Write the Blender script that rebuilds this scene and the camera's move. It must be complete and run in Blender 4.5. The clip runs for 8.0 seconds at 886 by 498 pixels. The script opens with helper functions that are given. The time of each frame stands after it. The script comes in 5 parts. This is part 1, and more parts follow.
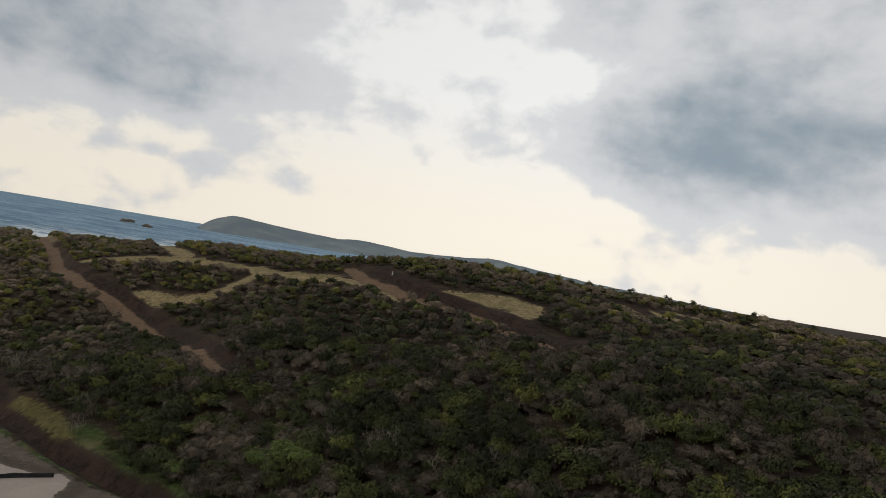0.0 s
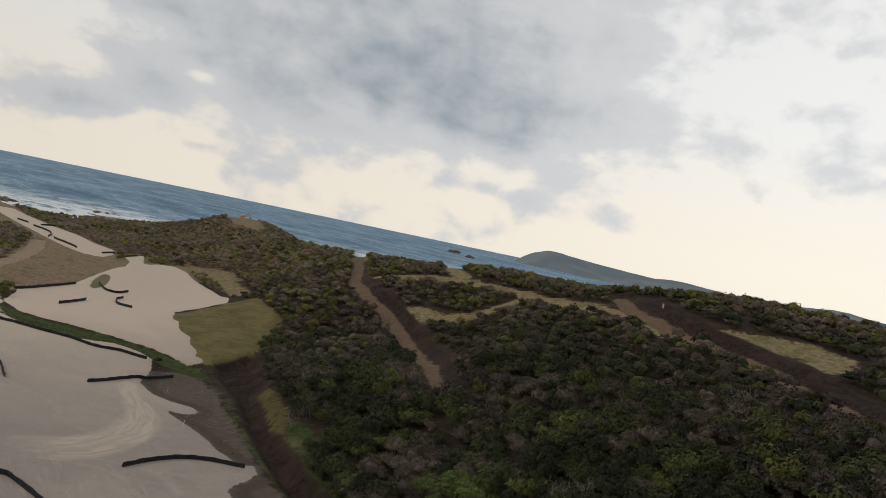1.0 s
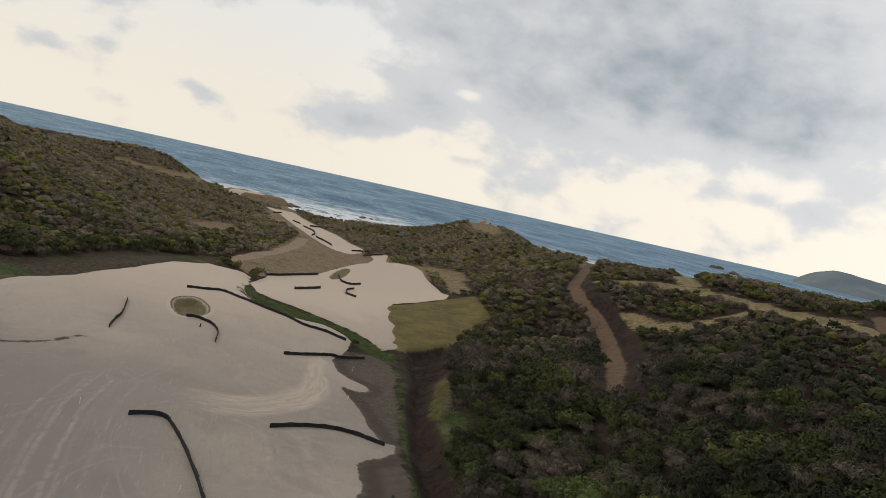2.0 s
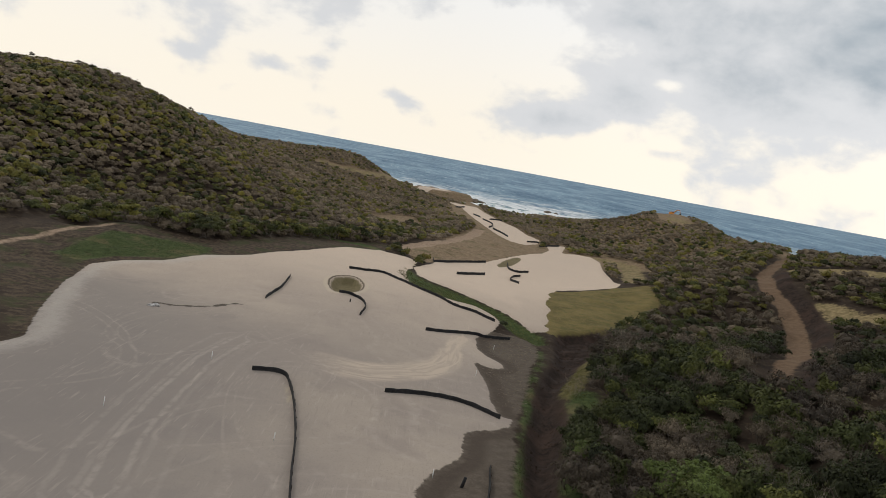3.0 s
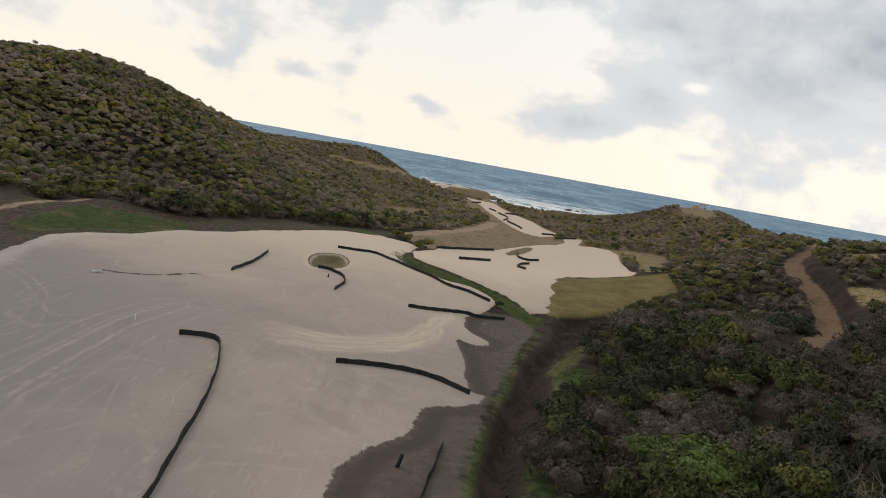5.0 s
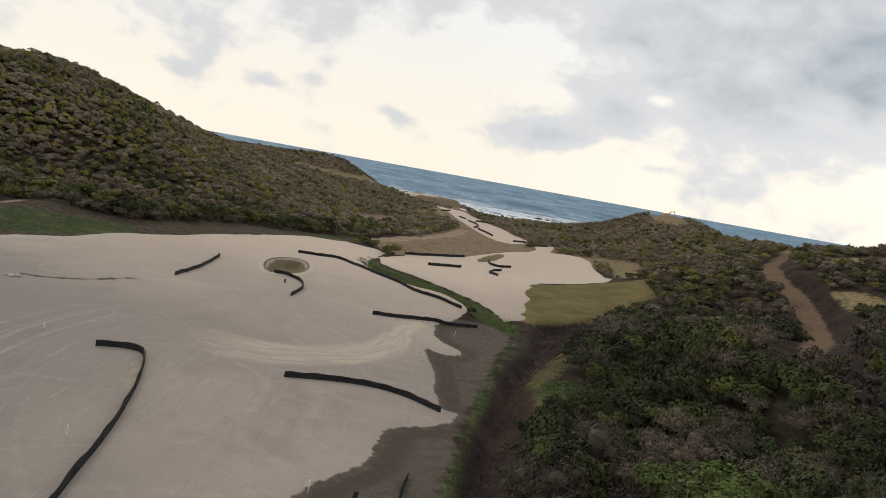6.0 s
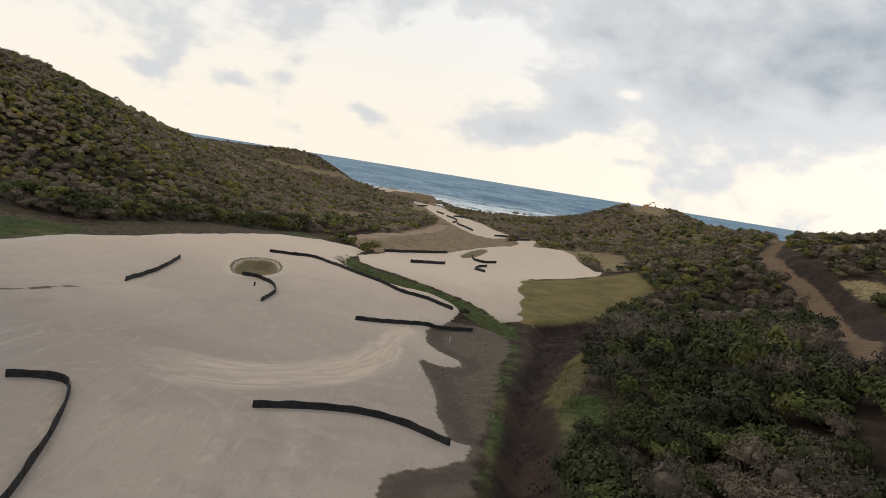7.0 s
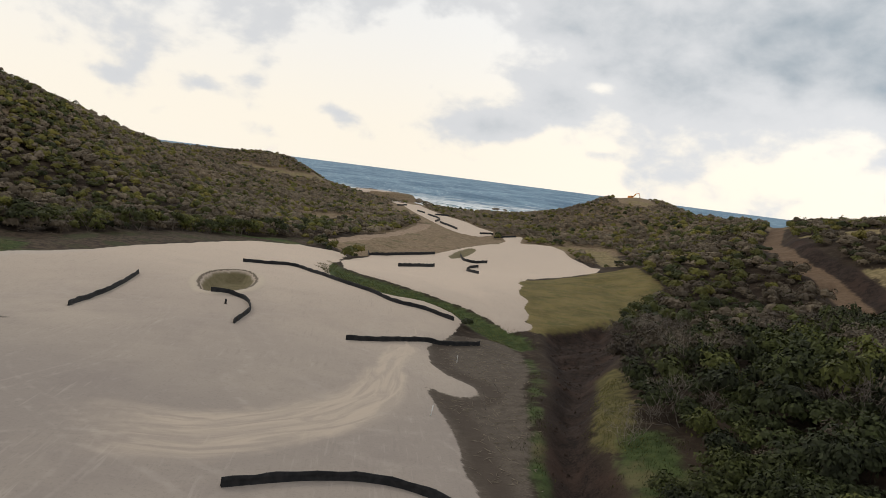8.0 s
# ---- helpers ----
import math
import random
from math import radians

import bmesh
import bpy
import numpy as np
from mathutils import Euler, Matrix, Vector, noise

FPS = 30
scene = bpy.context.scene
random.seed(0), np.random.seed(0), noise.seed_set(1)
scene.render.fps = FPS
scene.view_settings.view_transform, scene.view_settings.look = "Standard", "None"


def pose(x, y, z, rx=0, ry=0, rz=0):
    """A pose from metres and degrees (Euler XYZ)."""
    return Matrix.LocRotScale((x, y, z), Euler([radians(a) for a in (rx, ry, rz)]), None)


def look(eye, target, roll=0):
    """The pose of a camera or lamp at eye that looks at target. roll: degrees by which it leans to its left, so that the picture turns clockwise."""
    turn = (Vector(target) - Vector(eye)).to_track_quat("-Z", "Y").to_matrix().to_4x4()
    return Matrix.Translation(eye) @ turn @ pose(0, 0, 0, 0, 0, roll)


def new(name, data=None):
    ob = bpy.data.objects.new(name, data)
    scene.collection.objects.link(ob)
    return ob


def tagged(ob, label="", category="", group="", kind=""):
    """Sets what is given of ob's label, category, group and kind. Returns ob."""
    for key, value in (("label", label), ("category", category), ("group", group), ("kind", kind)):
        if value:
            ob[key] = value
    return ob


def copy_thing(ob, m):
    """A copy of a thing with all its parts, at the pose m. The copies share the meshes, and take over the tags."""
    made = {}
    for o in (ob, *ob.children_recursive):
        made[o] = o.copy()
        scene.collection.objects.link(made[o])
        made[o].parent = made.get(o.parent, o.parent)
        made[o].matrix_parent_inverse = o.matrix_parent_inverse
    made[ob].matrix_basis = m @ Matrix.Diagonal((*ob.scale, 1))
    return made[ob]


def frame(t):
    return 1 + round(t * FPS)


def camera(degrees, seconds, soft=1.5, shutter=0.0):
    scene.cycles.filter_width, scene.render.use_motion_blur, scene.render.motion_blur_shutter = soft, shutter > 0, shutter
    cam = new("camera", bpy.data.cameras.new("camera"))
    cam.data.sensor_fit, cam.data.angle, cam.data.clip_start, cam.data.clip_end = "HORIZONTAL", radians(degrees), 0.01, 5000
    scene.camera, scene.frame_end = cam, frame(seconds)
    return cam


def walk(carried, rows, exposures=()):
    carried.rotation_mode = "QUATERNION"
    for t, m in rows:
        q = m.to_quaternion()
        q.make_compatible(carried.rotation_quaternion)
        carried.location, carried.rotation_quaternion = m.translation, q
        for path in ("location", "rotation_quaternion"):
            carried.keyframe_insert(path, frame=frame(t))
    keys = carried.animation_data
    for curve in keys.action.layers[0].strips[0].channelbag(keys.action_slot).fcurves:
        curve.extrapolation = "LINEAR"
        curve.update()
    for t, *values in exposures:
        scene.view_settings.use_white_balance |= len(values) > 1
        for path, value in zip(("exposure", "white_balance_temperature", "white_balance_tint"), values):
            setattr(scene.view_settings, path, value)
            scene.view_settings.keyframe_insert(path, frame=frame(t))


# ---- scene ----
cam = camera(66.0, 8.0, soft=0.65)
PATH = [
    (0.0, (-49.30, 2.71, 38.05), (42.07, 43.34, 39.17), 9.32),
    (0.5, (-39.10, 1.25, 37.57), (39.57, 62.97, 38.40), 10.95),
    (1.0, (-29.20, -0.77, 37.04), (34.71, 76.11, 35.04), 11.87),
    (1.5, (-21.14, -2.66, 36.66), (27.23, 84.72, 31.66), 12.89),
    (2.0, (-14.35, -3.03, 36.02), (17.65, 91.36, 27.84), 12.50),
    (3.5, (0.00, -0.00, 32.00), (0.00, 98.86, 16.91), 9.86),
    (4.0, (2.34, 2.34, 30.49), (2.31, 101.15, 15.07), 9.74),
    (4.5, (3.70, 5.68, 28.76), (3.71, 104.52, 13.62), 9.94),
    (6.0, (5.27, 18.42, 24.49), (10.44, 117.61, 12.89), 10.22),
    (6.5, (4.62, 24.35, 23.43), (11.74, 123.39, 11.62), 10.00),
    (7.0, (3.74, 30.36, 22.52), (12.70, 129.30, 11.06), 9.20),
    (7.5, (2.73, 36.61, 21.84), (13.42, 135.41, 10.74), 8.12),
    (8.0, (2.05, 43.47, 21.28), (14.26, 142.08, 10.06), 7.33),
]
walk(cam, [(t, look(eye, target, roll)) for t, eye, target, roll in PATH], exposures=[(0.0, -0.5), (1.0, -0.46), (1.5, -0.38), (2.0, -0.27), (3.5, -0.07), (8.0, -0.09)])

# ---- light ----
SUN_AZ, SUN_EL = radians(-38), radians(32)      # azimuth from +y towards +x
world = bpy.data.worlds.new("world")
scene.world = world
world.use_nodes = True


class Net:
    """Short-hand for building node trees."""

    def __init__(self, tree):
        self.t = tree
        tree.nodes.clear()

    def add(self, kind, **props):
        n = self.t.nodes.new(kind)
        for key, value in props.items():
            if key == "operation":
                n.operation = value
            elif key == "blend":
                n.blend_type = value
            elif key == "dtype":
                n.data_type = value
            elif key == "name":
                n.attribute_name = value
            elif key == "sky":
                n.sky_type = value
            elif key == "clamp":
                n.use_clamp = value
        return n

    def link(self, a, b):
        if isinstance(a, (int, float, tuple, list)):
            b.default_value = a
        else:
            self.t.links.new(a, b)

    def math(self, op, a, b=0.0, c=0.0, clamp=False):
        n = self.add("ShaderNodeMath", operation=op, clamp=clamp)
        for k, v in enumerate((a, b, c)):
            self.link(v, n.inputs[k])
        return n.outputs[0]

    def vmath(self, op, a, b=(0, 0, 0)):
        n = self.add("ShaderNodeVectorMath", operation=op)
        self.link(a, n.inputs[0])
        self.link(b, n.inputs[1])
        return n.outputs["Value"] if op in ("DOT_PRODUCT", "LENGTH", "DISTANCE") else n.outputs[0]

    def step(self, v, lo, hi, a=0.0, b=1.0):
        n = self.add("ShaderNodeMapRange")
        n.interpolation_type = "SMOOTHSTEP"
        for k, x in enumerate((v, lo, hi, a, b)):
            self.link(x, n.inputs[k])
        return n.outputs[0]

    def mix(self, f, a, b, blend="MIX"):
        n = self.add("ShaderNodeMix", dtype="RGBA", blend=blend)
        self.link(f, n.inputs[0])
        for v, s in ((a, n.inputs[6]), (b, n.inputs[7])):
            self.link((*v, 1.0) if isinstance(v, tuple) and len(v) == 3 else v, s)
        return n.outputs[2]

    def noise(self, scale, detail=4.0, rough=0.55, vector=None, distortion=0.0):
        n = self.add("ShaderNodeTexNoise")
        n.inputs["Scale"].default_value = scale
        n.inputs["Detail"].default_value = detail
        n.inputs["Roughness"].default_value = rough
        n.inputs["Distortion"].default_value = distortion
        if vector is not None:
            self.link(vector, n.inputs["Vector"])
        return n.outputs[0]

    def voronoi(self, scale, vector=None):
        n = self.add("ShaderNodeTexVoronoi")
        n.inputs["Scale"].default_value = scale
        if vector is not None:
            self.link(vector, n.inputs["Vector"])
        return n.outputs[0]

    def attr(self, name):
        return self.add("ShaderNodeAttribute", name=name).outputs["Fac"]

    def place(self):
        return self.add("ShaderNodeNewGeometry").outputs["Position"]


def lump(net, d, az, el, wide, high):
    """A soft mass of cloud about a heading and height in degrees: 1 at its middle, 0 outside."""
    a, e = radians(az), radians(el)
    right = (math.cos(a), -math.sin(a), 0.0)
    ahead = (math.sin(a) * math.cos(e), math.cos(a) * math.cos(e), math.sin(e))
    up = (-math.sin(a) * math.sin(e), -math.cos(a) * math.sin(e), math.cos(e))
    u = net.math("DIVIDE", net.vmath("DOT_PRODUCT", d, right), math.sin(radians(wide)))
    v = net.math("DIVIDE", net.vmath("DOT_PRODUCT", d, up), math.sin(radians(high)))
    front = net.step(net.vmath("DOT_PRODUCT", d, ahead), 0.2, 0.5)
    r = net.math("ADD", net.math("MULTIPLY", u, u), net.math("MULTIPLY", v, v))
    return net.math("MULTIPLY", net.math("EXPONENT", net.math("MULTIPLY", r, -1.0)), front)


def make_sky():
    net = Net(world.node_tree)
    d = net.add("ShaderNodeTexCoord").outputs["Generated"]
    sky = net.add("ShaderNodeTexSky", sky="NISHITA")
    sky.sun_disc = False
    sky.sun_elevation, sky.sun_rotation = SUN_EL, SUN_AZ
    sky.air_density, sky.dust_density = 1.0, 1.5
    clear = net.vmath("MULTIPLY", sky.outputs[0], (0.10, 0.10, 0.10))
    sep = net.add("ShaderNodeSeparateXYZ")
    net.link(d, sep.inputs[0])
    up = net.math("MAXIMUM", sep.outputs[2], 0.0)
    flat = net.add("ShaderNodeCombineXYZ")
    k = net.math("DIVIDE", 1.0, net.math("ADD", up, 0.16))
    net.link(net.math("MULTIPLY", sep.outputs[0], k), flat.inputs[0])
    net.link(net.math("MULTIPLY", sep.outputs[1], k), flat.inputs[1])
    plane = flat.outputs[0]
    tall = net.vmath("MULTIPLY", d, (1.0, 1.0, 1.7))
    puff = net.noise(5.2, 9.0, 0.54, tall, 0.15)
    wisp = net.noise(15.0, 7.0, 0.52, net.vmath("MULTIPLY", d, (1.0, 1.0, 1.5)), 0.2)
    big = net.noise(0.9, 6.0, 0.52, plane, 0.3)
    form = net.math("ADD", net.math("MULTIPLY", puff, 0.64), net.math("MULTIPLY", wisp, 0.36))
    # heavier grey parts of the broken overcast
    dark = None
    for az, el, wide, high, amount in LUMPS:
        one = net.math("MULTIPLY", lump(net, d, az, el, wide, high), amount)
        dark = one if dark is None else net.math("ADD", dark, one)
    rise = net.math("MULTIPLY", net.step(up, 0.05, 0.26), 0.36)
    top = net.math("MULTIPLY", net.step(up, 0.22, 0.6), net.math("MULTIPLY", big, 0.5))
    billow = net.math("MULTIPLY", net.math("SUBTRACT", form, 0.5), 3.6)
    weight = net.math("ADD", net.math("ADD", dark, rise), net.math("ADD", top, net.math("MULTIPLY", billow, 0.62)))
    cream = net.mix(net.step(up, 0.02, 0.26), (1.06, 0.98, 0.84), (0.95, 0.95, 0.94))
    pale = net.mix(net.step(weight, 0.08, 0.36), cream, (0.74, 0.75, 0.765))
    cloud = net.mix(net.step(weight, 0.34, 1.32), pale, (0.31, 0.375, 0.43))
    hole = net.math("MULTIPLY", net.step(form, 0.60, 0.70), net.step(up, 0.05, 0.2))
    out = net.mix(net.math("MULTIPLY", hole, 0.25), cloud, clear)
    bg = net.add("ShaderNodeBackground")
    net.link(out, bg.inputs[0])
    # the eastern sky is the brighter half
    east = net.math("MULTIPLY", lump(net, d, 78, 8, 42, 30), 0.30)
    net.link(net.math("ADD", east, SKY), bg.inputs[1])
    o = net.add("ShaderNodeOutputWorld")
    net.link(bg.outputs[0], o.inputs[0])


SKY = 1.0
# heading and height of the middle, half width and half height, in degrees, and weight
LUMPS = [(35, 13, 15, 7, 0.62), (20, 9, 9, 3.5, 0.22), (12, 4.6, 6, 1.8, 0.26), (60, 17, 14, 5, -0.28), (90, 12, 13, 6, 0.85), (96, 7, 6, 3, 0.25), (50, 4.0, 8, 1.3, 0.24),
         (82, 3.0, 8, 1.2, 0.18), (-24, 8, 8, 2.5, 0.2), (-13, 4.4, 7, 1.2, 0.2), (0, 7, 7, 3, -0.25), (66, 6, 10, 3, -0.3),
         (-20, 4.0, 1.9, 0.7, 0.2), (-14, 4.2, 2.4, 0.8, 0.24), (-9.7, 5.2, 1.8, 0.6, 0.22), (-3.8, 3.8, 2.4, 0.7, 0.24), (-16, 1.8, 3.0, 0.8, 0.2), (9.8, 3.9, 2.4, 1.0, 0.34),
         (15.5, 6.9, 3.4, 1.6, 0.42), (17.8, 8.2, 1.2, 0.6, -0.4), (4.5, 10.8, 3.2, 2.0, -0.5), (18.7, 2.9, 1.8, 0.5, 0.25), (44.6, 4.4, 3.0, 0.8, 0.25), (72, 15.0, 2.5, 2.0, -0.25)]
make_sky()

sun = new("sun", bpy.data.lights.new("sun", "SUN"))
sun.data.energy, sun.data.angle, sun.data.color = 0.8, radians(12), (1.0, 0.93, 0.82)
sun.matrix_world = look((500 * math.sin(SUN_AZ) * math.cos(SUN_EL), 500 * math.cos(SUN_AZ) * math.cos(SUN_EL), 500 * math.sin(SUN_EL)), (0, 0, 0))

# ---- plan of the place, in metres ----
SEA = -9.0
FLOOR_Y = [-200, 0, 77, 123, 142, 165, 207, 222, 300, 450, 540, 640, 720, 2600]
FLOOR_Z = [9, 7, 4, 0.3, 0.0, -1, -2.8, -4, -5.5, -6.5, -7.2, -8, -14, -40]
# rounded rises of the land: x, y, radius, height
WEST_HILLS = [(-130, 220, 60, 6.4), (-90, 240, 45, -14.3), (-60, 270, 45, 6.9), (-30, 310, 45, -2.8), (-170, 300, 60, 18.6), (-130, 340, 55, 8.7), (-70, 360, 55, -10.7), (-20, 390, 50, 1.7), (-200, 400, 80, -8.7), (-120, 430, 60, 12.6), (-50, 470, 60, -9.7), (0, 480, 45, 1.9), (-260, 330, 90, 16.5), (-170, 360, 45, 5.4), (-250, 500, 130, 35.3), (-110, 600, 60, -4.2), (-60, 640, 45, 13.6), (-20, 620, 40, -13.4), (-160, 700, 80, 9.5), (-150, 520, 60, -3.8), (-130, 130, 50, -0.5), (-120, 60, 60, 3.7), (-65, 580, 45, 11.9), (-163, 336, 28, 1.0), (-62, 590, 18, 4.0)]
VALLEY_ROLLS = [(-40, 130, 40, -2.9), (-20, 165, 35, -2.2), (-50, 180, 35, 6.1), (0, 130, 30, 4.5), (-10, 80, 30, 3.8), (20, 80, 22, -6.6), (35, 177, 20, 1.5), (58, 197, 22, -0.8), (40, 230, 25, -0.9), (5, 205, 25, -0.6), (65, 270, 30, -1.3), (30, 300, 40, 1.9), (-30, 60, 35, -3.7), (20, 120, 22, -5.7), (70, 340, 35, 1.0), (55, 420, 40, 1.0), (20, 20, 30, -4.0)]
EAST_SLOPES = [(30, 65, 20, 0.3), (45, 95, 25, 7.4), (60, 60, 28, -2.1), (80, 100, 35, -0.8), (60, 20, 35, 11.8), (100, 60, 40, 0.9), (130, 100, 40, 14.9), (80, 150, 28, -4.0), (100, 190, 28, 5.0), (130, 160, 40, 2.5), (170, 130, 50, 2.7), (110, 230, 28, 2.7), (140, 250, 30, 5.6), (110, 0, 50, -2.7), (160, 190, 40, 10.9), (150, 40, 50, 4.3), (105, 280, 28, -1.1)]
EAST_RIDGE = [(200, 60, 60, 8.1), (190, 230, 45, 8.0), (140, 310, 38, 6.4), (170, 300, 40, 3.7), (150, 380, 45, 13.7), (170, 450, 40, 26.5), (120, 450, 35, -9.2), (115, 390, 35, -5.6), (220, 330, 60, 11.2), (230, 150, 70, 5.6), (210, -40, 80, 8.5), (280, 230, 90, 4.6), (60, -50, 60, -0.4), (130, -70, 80, 14.5), (190, 520, 50, 4.8), (140, 520, 40, 5.3), (250, 60, 70, 1.7), (230, 420, 45, -12.5), (110, 330, 35, -9.8), (100, 530, 35, -3.5), (330, 130, 90, 17.6), (330, -40, 100, 2.7)]
HILLS = WEST_HILLS + VALLEY_ROLLS + EAST_SLOPES + EAST_RIDGE
# outlines of the ground covers
SAND_MAIN = [(-45.6, 75.7), (-50.5, 87.4), (-57.2, 106.4), (-61.6, 124.5), (-58.5, 130.8), (-52.1, 136.5), (-47.7, 146.2), (-40.3, 154.2), (-30.7, 176.8), (-23, 207.4), (-13.8, 224.2), (-3.3, 221.6), (-0.5, 211.1), (-3.7, 183.4), (-2.2, 162), (3.2, 153.6), (7.8, 151), (13.3, 149.6), (17.3, 144.3), (18.1, 139.8), (16.1, 132.4), (11.6, 124.3), (11.3, 115.5), (12.2, 110.4), (14.4, 105.6), (14.5, 103.3), (13.3, 101.2), (11.7, 101.8), (9.6, 104.2), (9.9, 100.2), (10.2, 96.5), (10.5, 91.5), (10.4, 84), (10.8, 78.2), (12.2, 77), (11.5, 74.3), (9.8, 73), (7.3, 71.8), (5.9, 70.2), (5.4, 66.2), (5, 62.5), (3.5, 59.8), (2.2, 58), (1.3, 55.5), (0.5, 52.8), (0.4, 49.6), (0.9, 46.9), (2, 30), (-6, 6), (-30, -10), (-62, 8), (-56, 45)]
SAND_FAR = [(-1.5, 196), (3.8, 216.2), (6.1, 229), (15.9, 237.2), (25.3, 248.8), (37.7, 275), (50.4, 301.8), (62.4, 321.8), (80.5, 345.3), (89, 344), (90, 329), (81, 290), (75.5, 263.4), (70.5, 238), (71, 231), (67, 221.5), (60, 217), (43, 202), (36.4, 184.3), (36.6, 180.5), (32.4, 166.6), (32.6, 159.5), (30.4, 153.2), (29.9, 147.5), (28.1, 142.4), (29, 141), (28, 138.4), (24.8, 136.3), (23.4, 140.3), (21, 146.8), (18, 151.2), (12.9, 157.8), (8.3, 164.5), (4.2, 169.8), (-0.4, 180.2)]
SAND_NECK = [(66.8, 352.3), (72.1, 362.4), (79.8, 365.9), (72.3, 338.2), (76.5, 339.6), (56.6, 310.7), (65.5, 336.8)]
SAND_STRIP = [(6.1, 523.4), (20.3, 533.3), (29.2, 507), (33.3, 430.6), (37.2, 385.5), (41.1, 355.7), (45.3, 338.1), (52.3, 334), (61.9, 352.1), (66, 370.2), (60.7, 386.3), (59.3, 428.6), (53.3, 461.6), (47, 508.8), (44.4, 551.3), (24.8, 541.3)]
MUD = [(15.8, 132.6), (22.7, 131.2), (24, 124.3), (21.9, 114.5), (19.2, 105.2), (17.7, 98.4), (16.7, 92.7), (15.3, 87.8), (13.9, 80.5), (9.2, 80.5), (8.8, 104.5), (10.4, 120), (12.5, 128)]
MUD_LOW = [(0, 44), (-0.4, 50.1), (0.2, 54.5), (1.4, 57.9), (4, 63.5), (4.6, 67), (6, 71.5), (9, 75.4), (10, 81.5), (13.6, 81.4), (12, 73.6), (10.9, 65.3), (9.4, 57.5), (8.3, 44)]
GULLY = [(10, 46), (10.4, 56), (12, 66), (14.2, 77), (16.6, 87), (19, 96.3), (22.1, 105.8), (26, 118), (28, 130), (30.5, 138.5), (36.5, 142), (42.6, 147.4), (40.5, 136), (35, 121.6), (31.7, 116.5), (27.2, 106.2), (23, 95.4), (20.3, 88.4), (19.6, 81.5), (18, 73.4), (15.4, 63.5), (13, 54), (12.2, 46)]
SWALE = [(-5.9, 177.1), (-3.0, 191.7), (-0.7, 178.4), (4.2, 168.2), (8.2, 163.5), (12.8, 157.1), (18.0, 150.7), (21.0, 146.1), (23.3, 139.6), (26.6, 135), (26.4, 129), (24.2, 127.5), (21.2, 132.3), (19.5, 136.1), (17.3, 144.8), (13.3, 149.8), (7.8, 151), (3.2, 154), (-2.2, 161.5)]
OLIVE = [(39, 194.2), (54.6, 208.5), (66, 219), (76, 222), (71, 200), (67.1, 184), (60, 172), (50, 158), (43.5, 148), (38, 141.5), (29.5, 138), (29.8, 146.5), (31, 153), (33, 160), (33, 168.1), (36.8, 180.5)]
YELLOW_BANK = [(29.3, 114), (30.6, 110.5), (27.6, 101), (25, 92.6), (22.9, 87), (21.4, 86), (20.2, 88.6), (20.8, 91.6), (22.9, 96.8), (26.7, 106.4)]
GREEN_SHELF = [(-72.9, 125.5), (-72.5, 142.1), (-71.9, 153.7), (-56.4, 155.5), (-45.8, 159.1), (-45, 149.2), (-48.7, 139.6), (-58.7, 131.2), (-62.9, 123)]
GREEN_W2 = [(-77.4, 122.9), (-76.6, 131.5), (-75, 138.1), (-71.8, 140.8), (-69.6, 127.2), (-65.5, 113.9), (-61.2, 98.9)]
BARE_MID = [(-3.1, 238), (11.4, 272.2), (26.7, 341), (39.6, 358.9), (49.2, 337.6), (60.2, 334.9), (42.6, 283.7), (26.2, 254.7), (11, 240.3), (1.4, 223.6)]
BANK_W = [(-83, 131), (-79.4, 143.5), (-73.7, 160), (-58.1, 159.7), (-45.9, 168.1), (-32.7, 224), (-7.5, 243.1), (-13.6, 221.3), (-23, 207.4), (-40.4, 154.8), (-48.1, 147.2), (-52.6, 137.8), (-61.6, 124.5), (-57.2, 106.4), (-50.5, 87.4), (-45.6, 75.7)]
PIT = [(-18.9, 137.7), (-19.3, 144.6), (-17.6, 149.9), (-14.4, 151.1), (-12.3, 145.2), (-12.2, 138.2), (-14.4, 133.9), (-17, 132.9)]
PIT2 = [(28.5, 246.1), (34.3, 264.1), (41.4, 279.2), (42.3, 272.7), (36.5, 253.5), (29.7, 241.6)]
# lines of roads, tracks and grassy ways
GREEN_W3 = [(-38.4, 229.7), (-28.8, 229.1), (-18.1, 227.2), (-15.8, 226.2)]
ROAD_A = [(480, 790), (136, 252), (112, 216), (100.4, 190), (97, 174), (92.6, 160), (87, 147), (74, 124), (55.5, 97), (48.3, 85)]
ROAD_A_BANK = [(115.5, 213), (104.2, 188.5), (100.6, 172.4), (96.2, 158.2), (90.6, 145), (77.4, 122), (59, 95), (52, 83.4)]
ROAD_B = [(139.5, 118), (124.5, 104), (117, 92.5), (110.8, 81), (108, 68.4), (101.8, 55), (95.9, 46.4), (87.6, 36.5), (76.2, 29.8)]
ROAD_B_BANK = [(131, 103), (121.5, 91), (114.8, 79), (112, 66.5), (106, 52.8), (98.6, 42.6), (89, 32.4)]
TRACK_W = [(-79.9, 126.5), (-78.9, 133.4), (-77, 141.6), (-75.5, 152.1), (-72.7, 158)]
TRACK_MID = [(-7.3, 240.4), (2.4, 263.2), (14.1, 293), (26.5, 337.9), (31.7, 366.7)]
BROWN_CUT = [(2730.8, 527.3), (158.8, 29.8), (147.1, 17.4), (136.3, 8.1)]
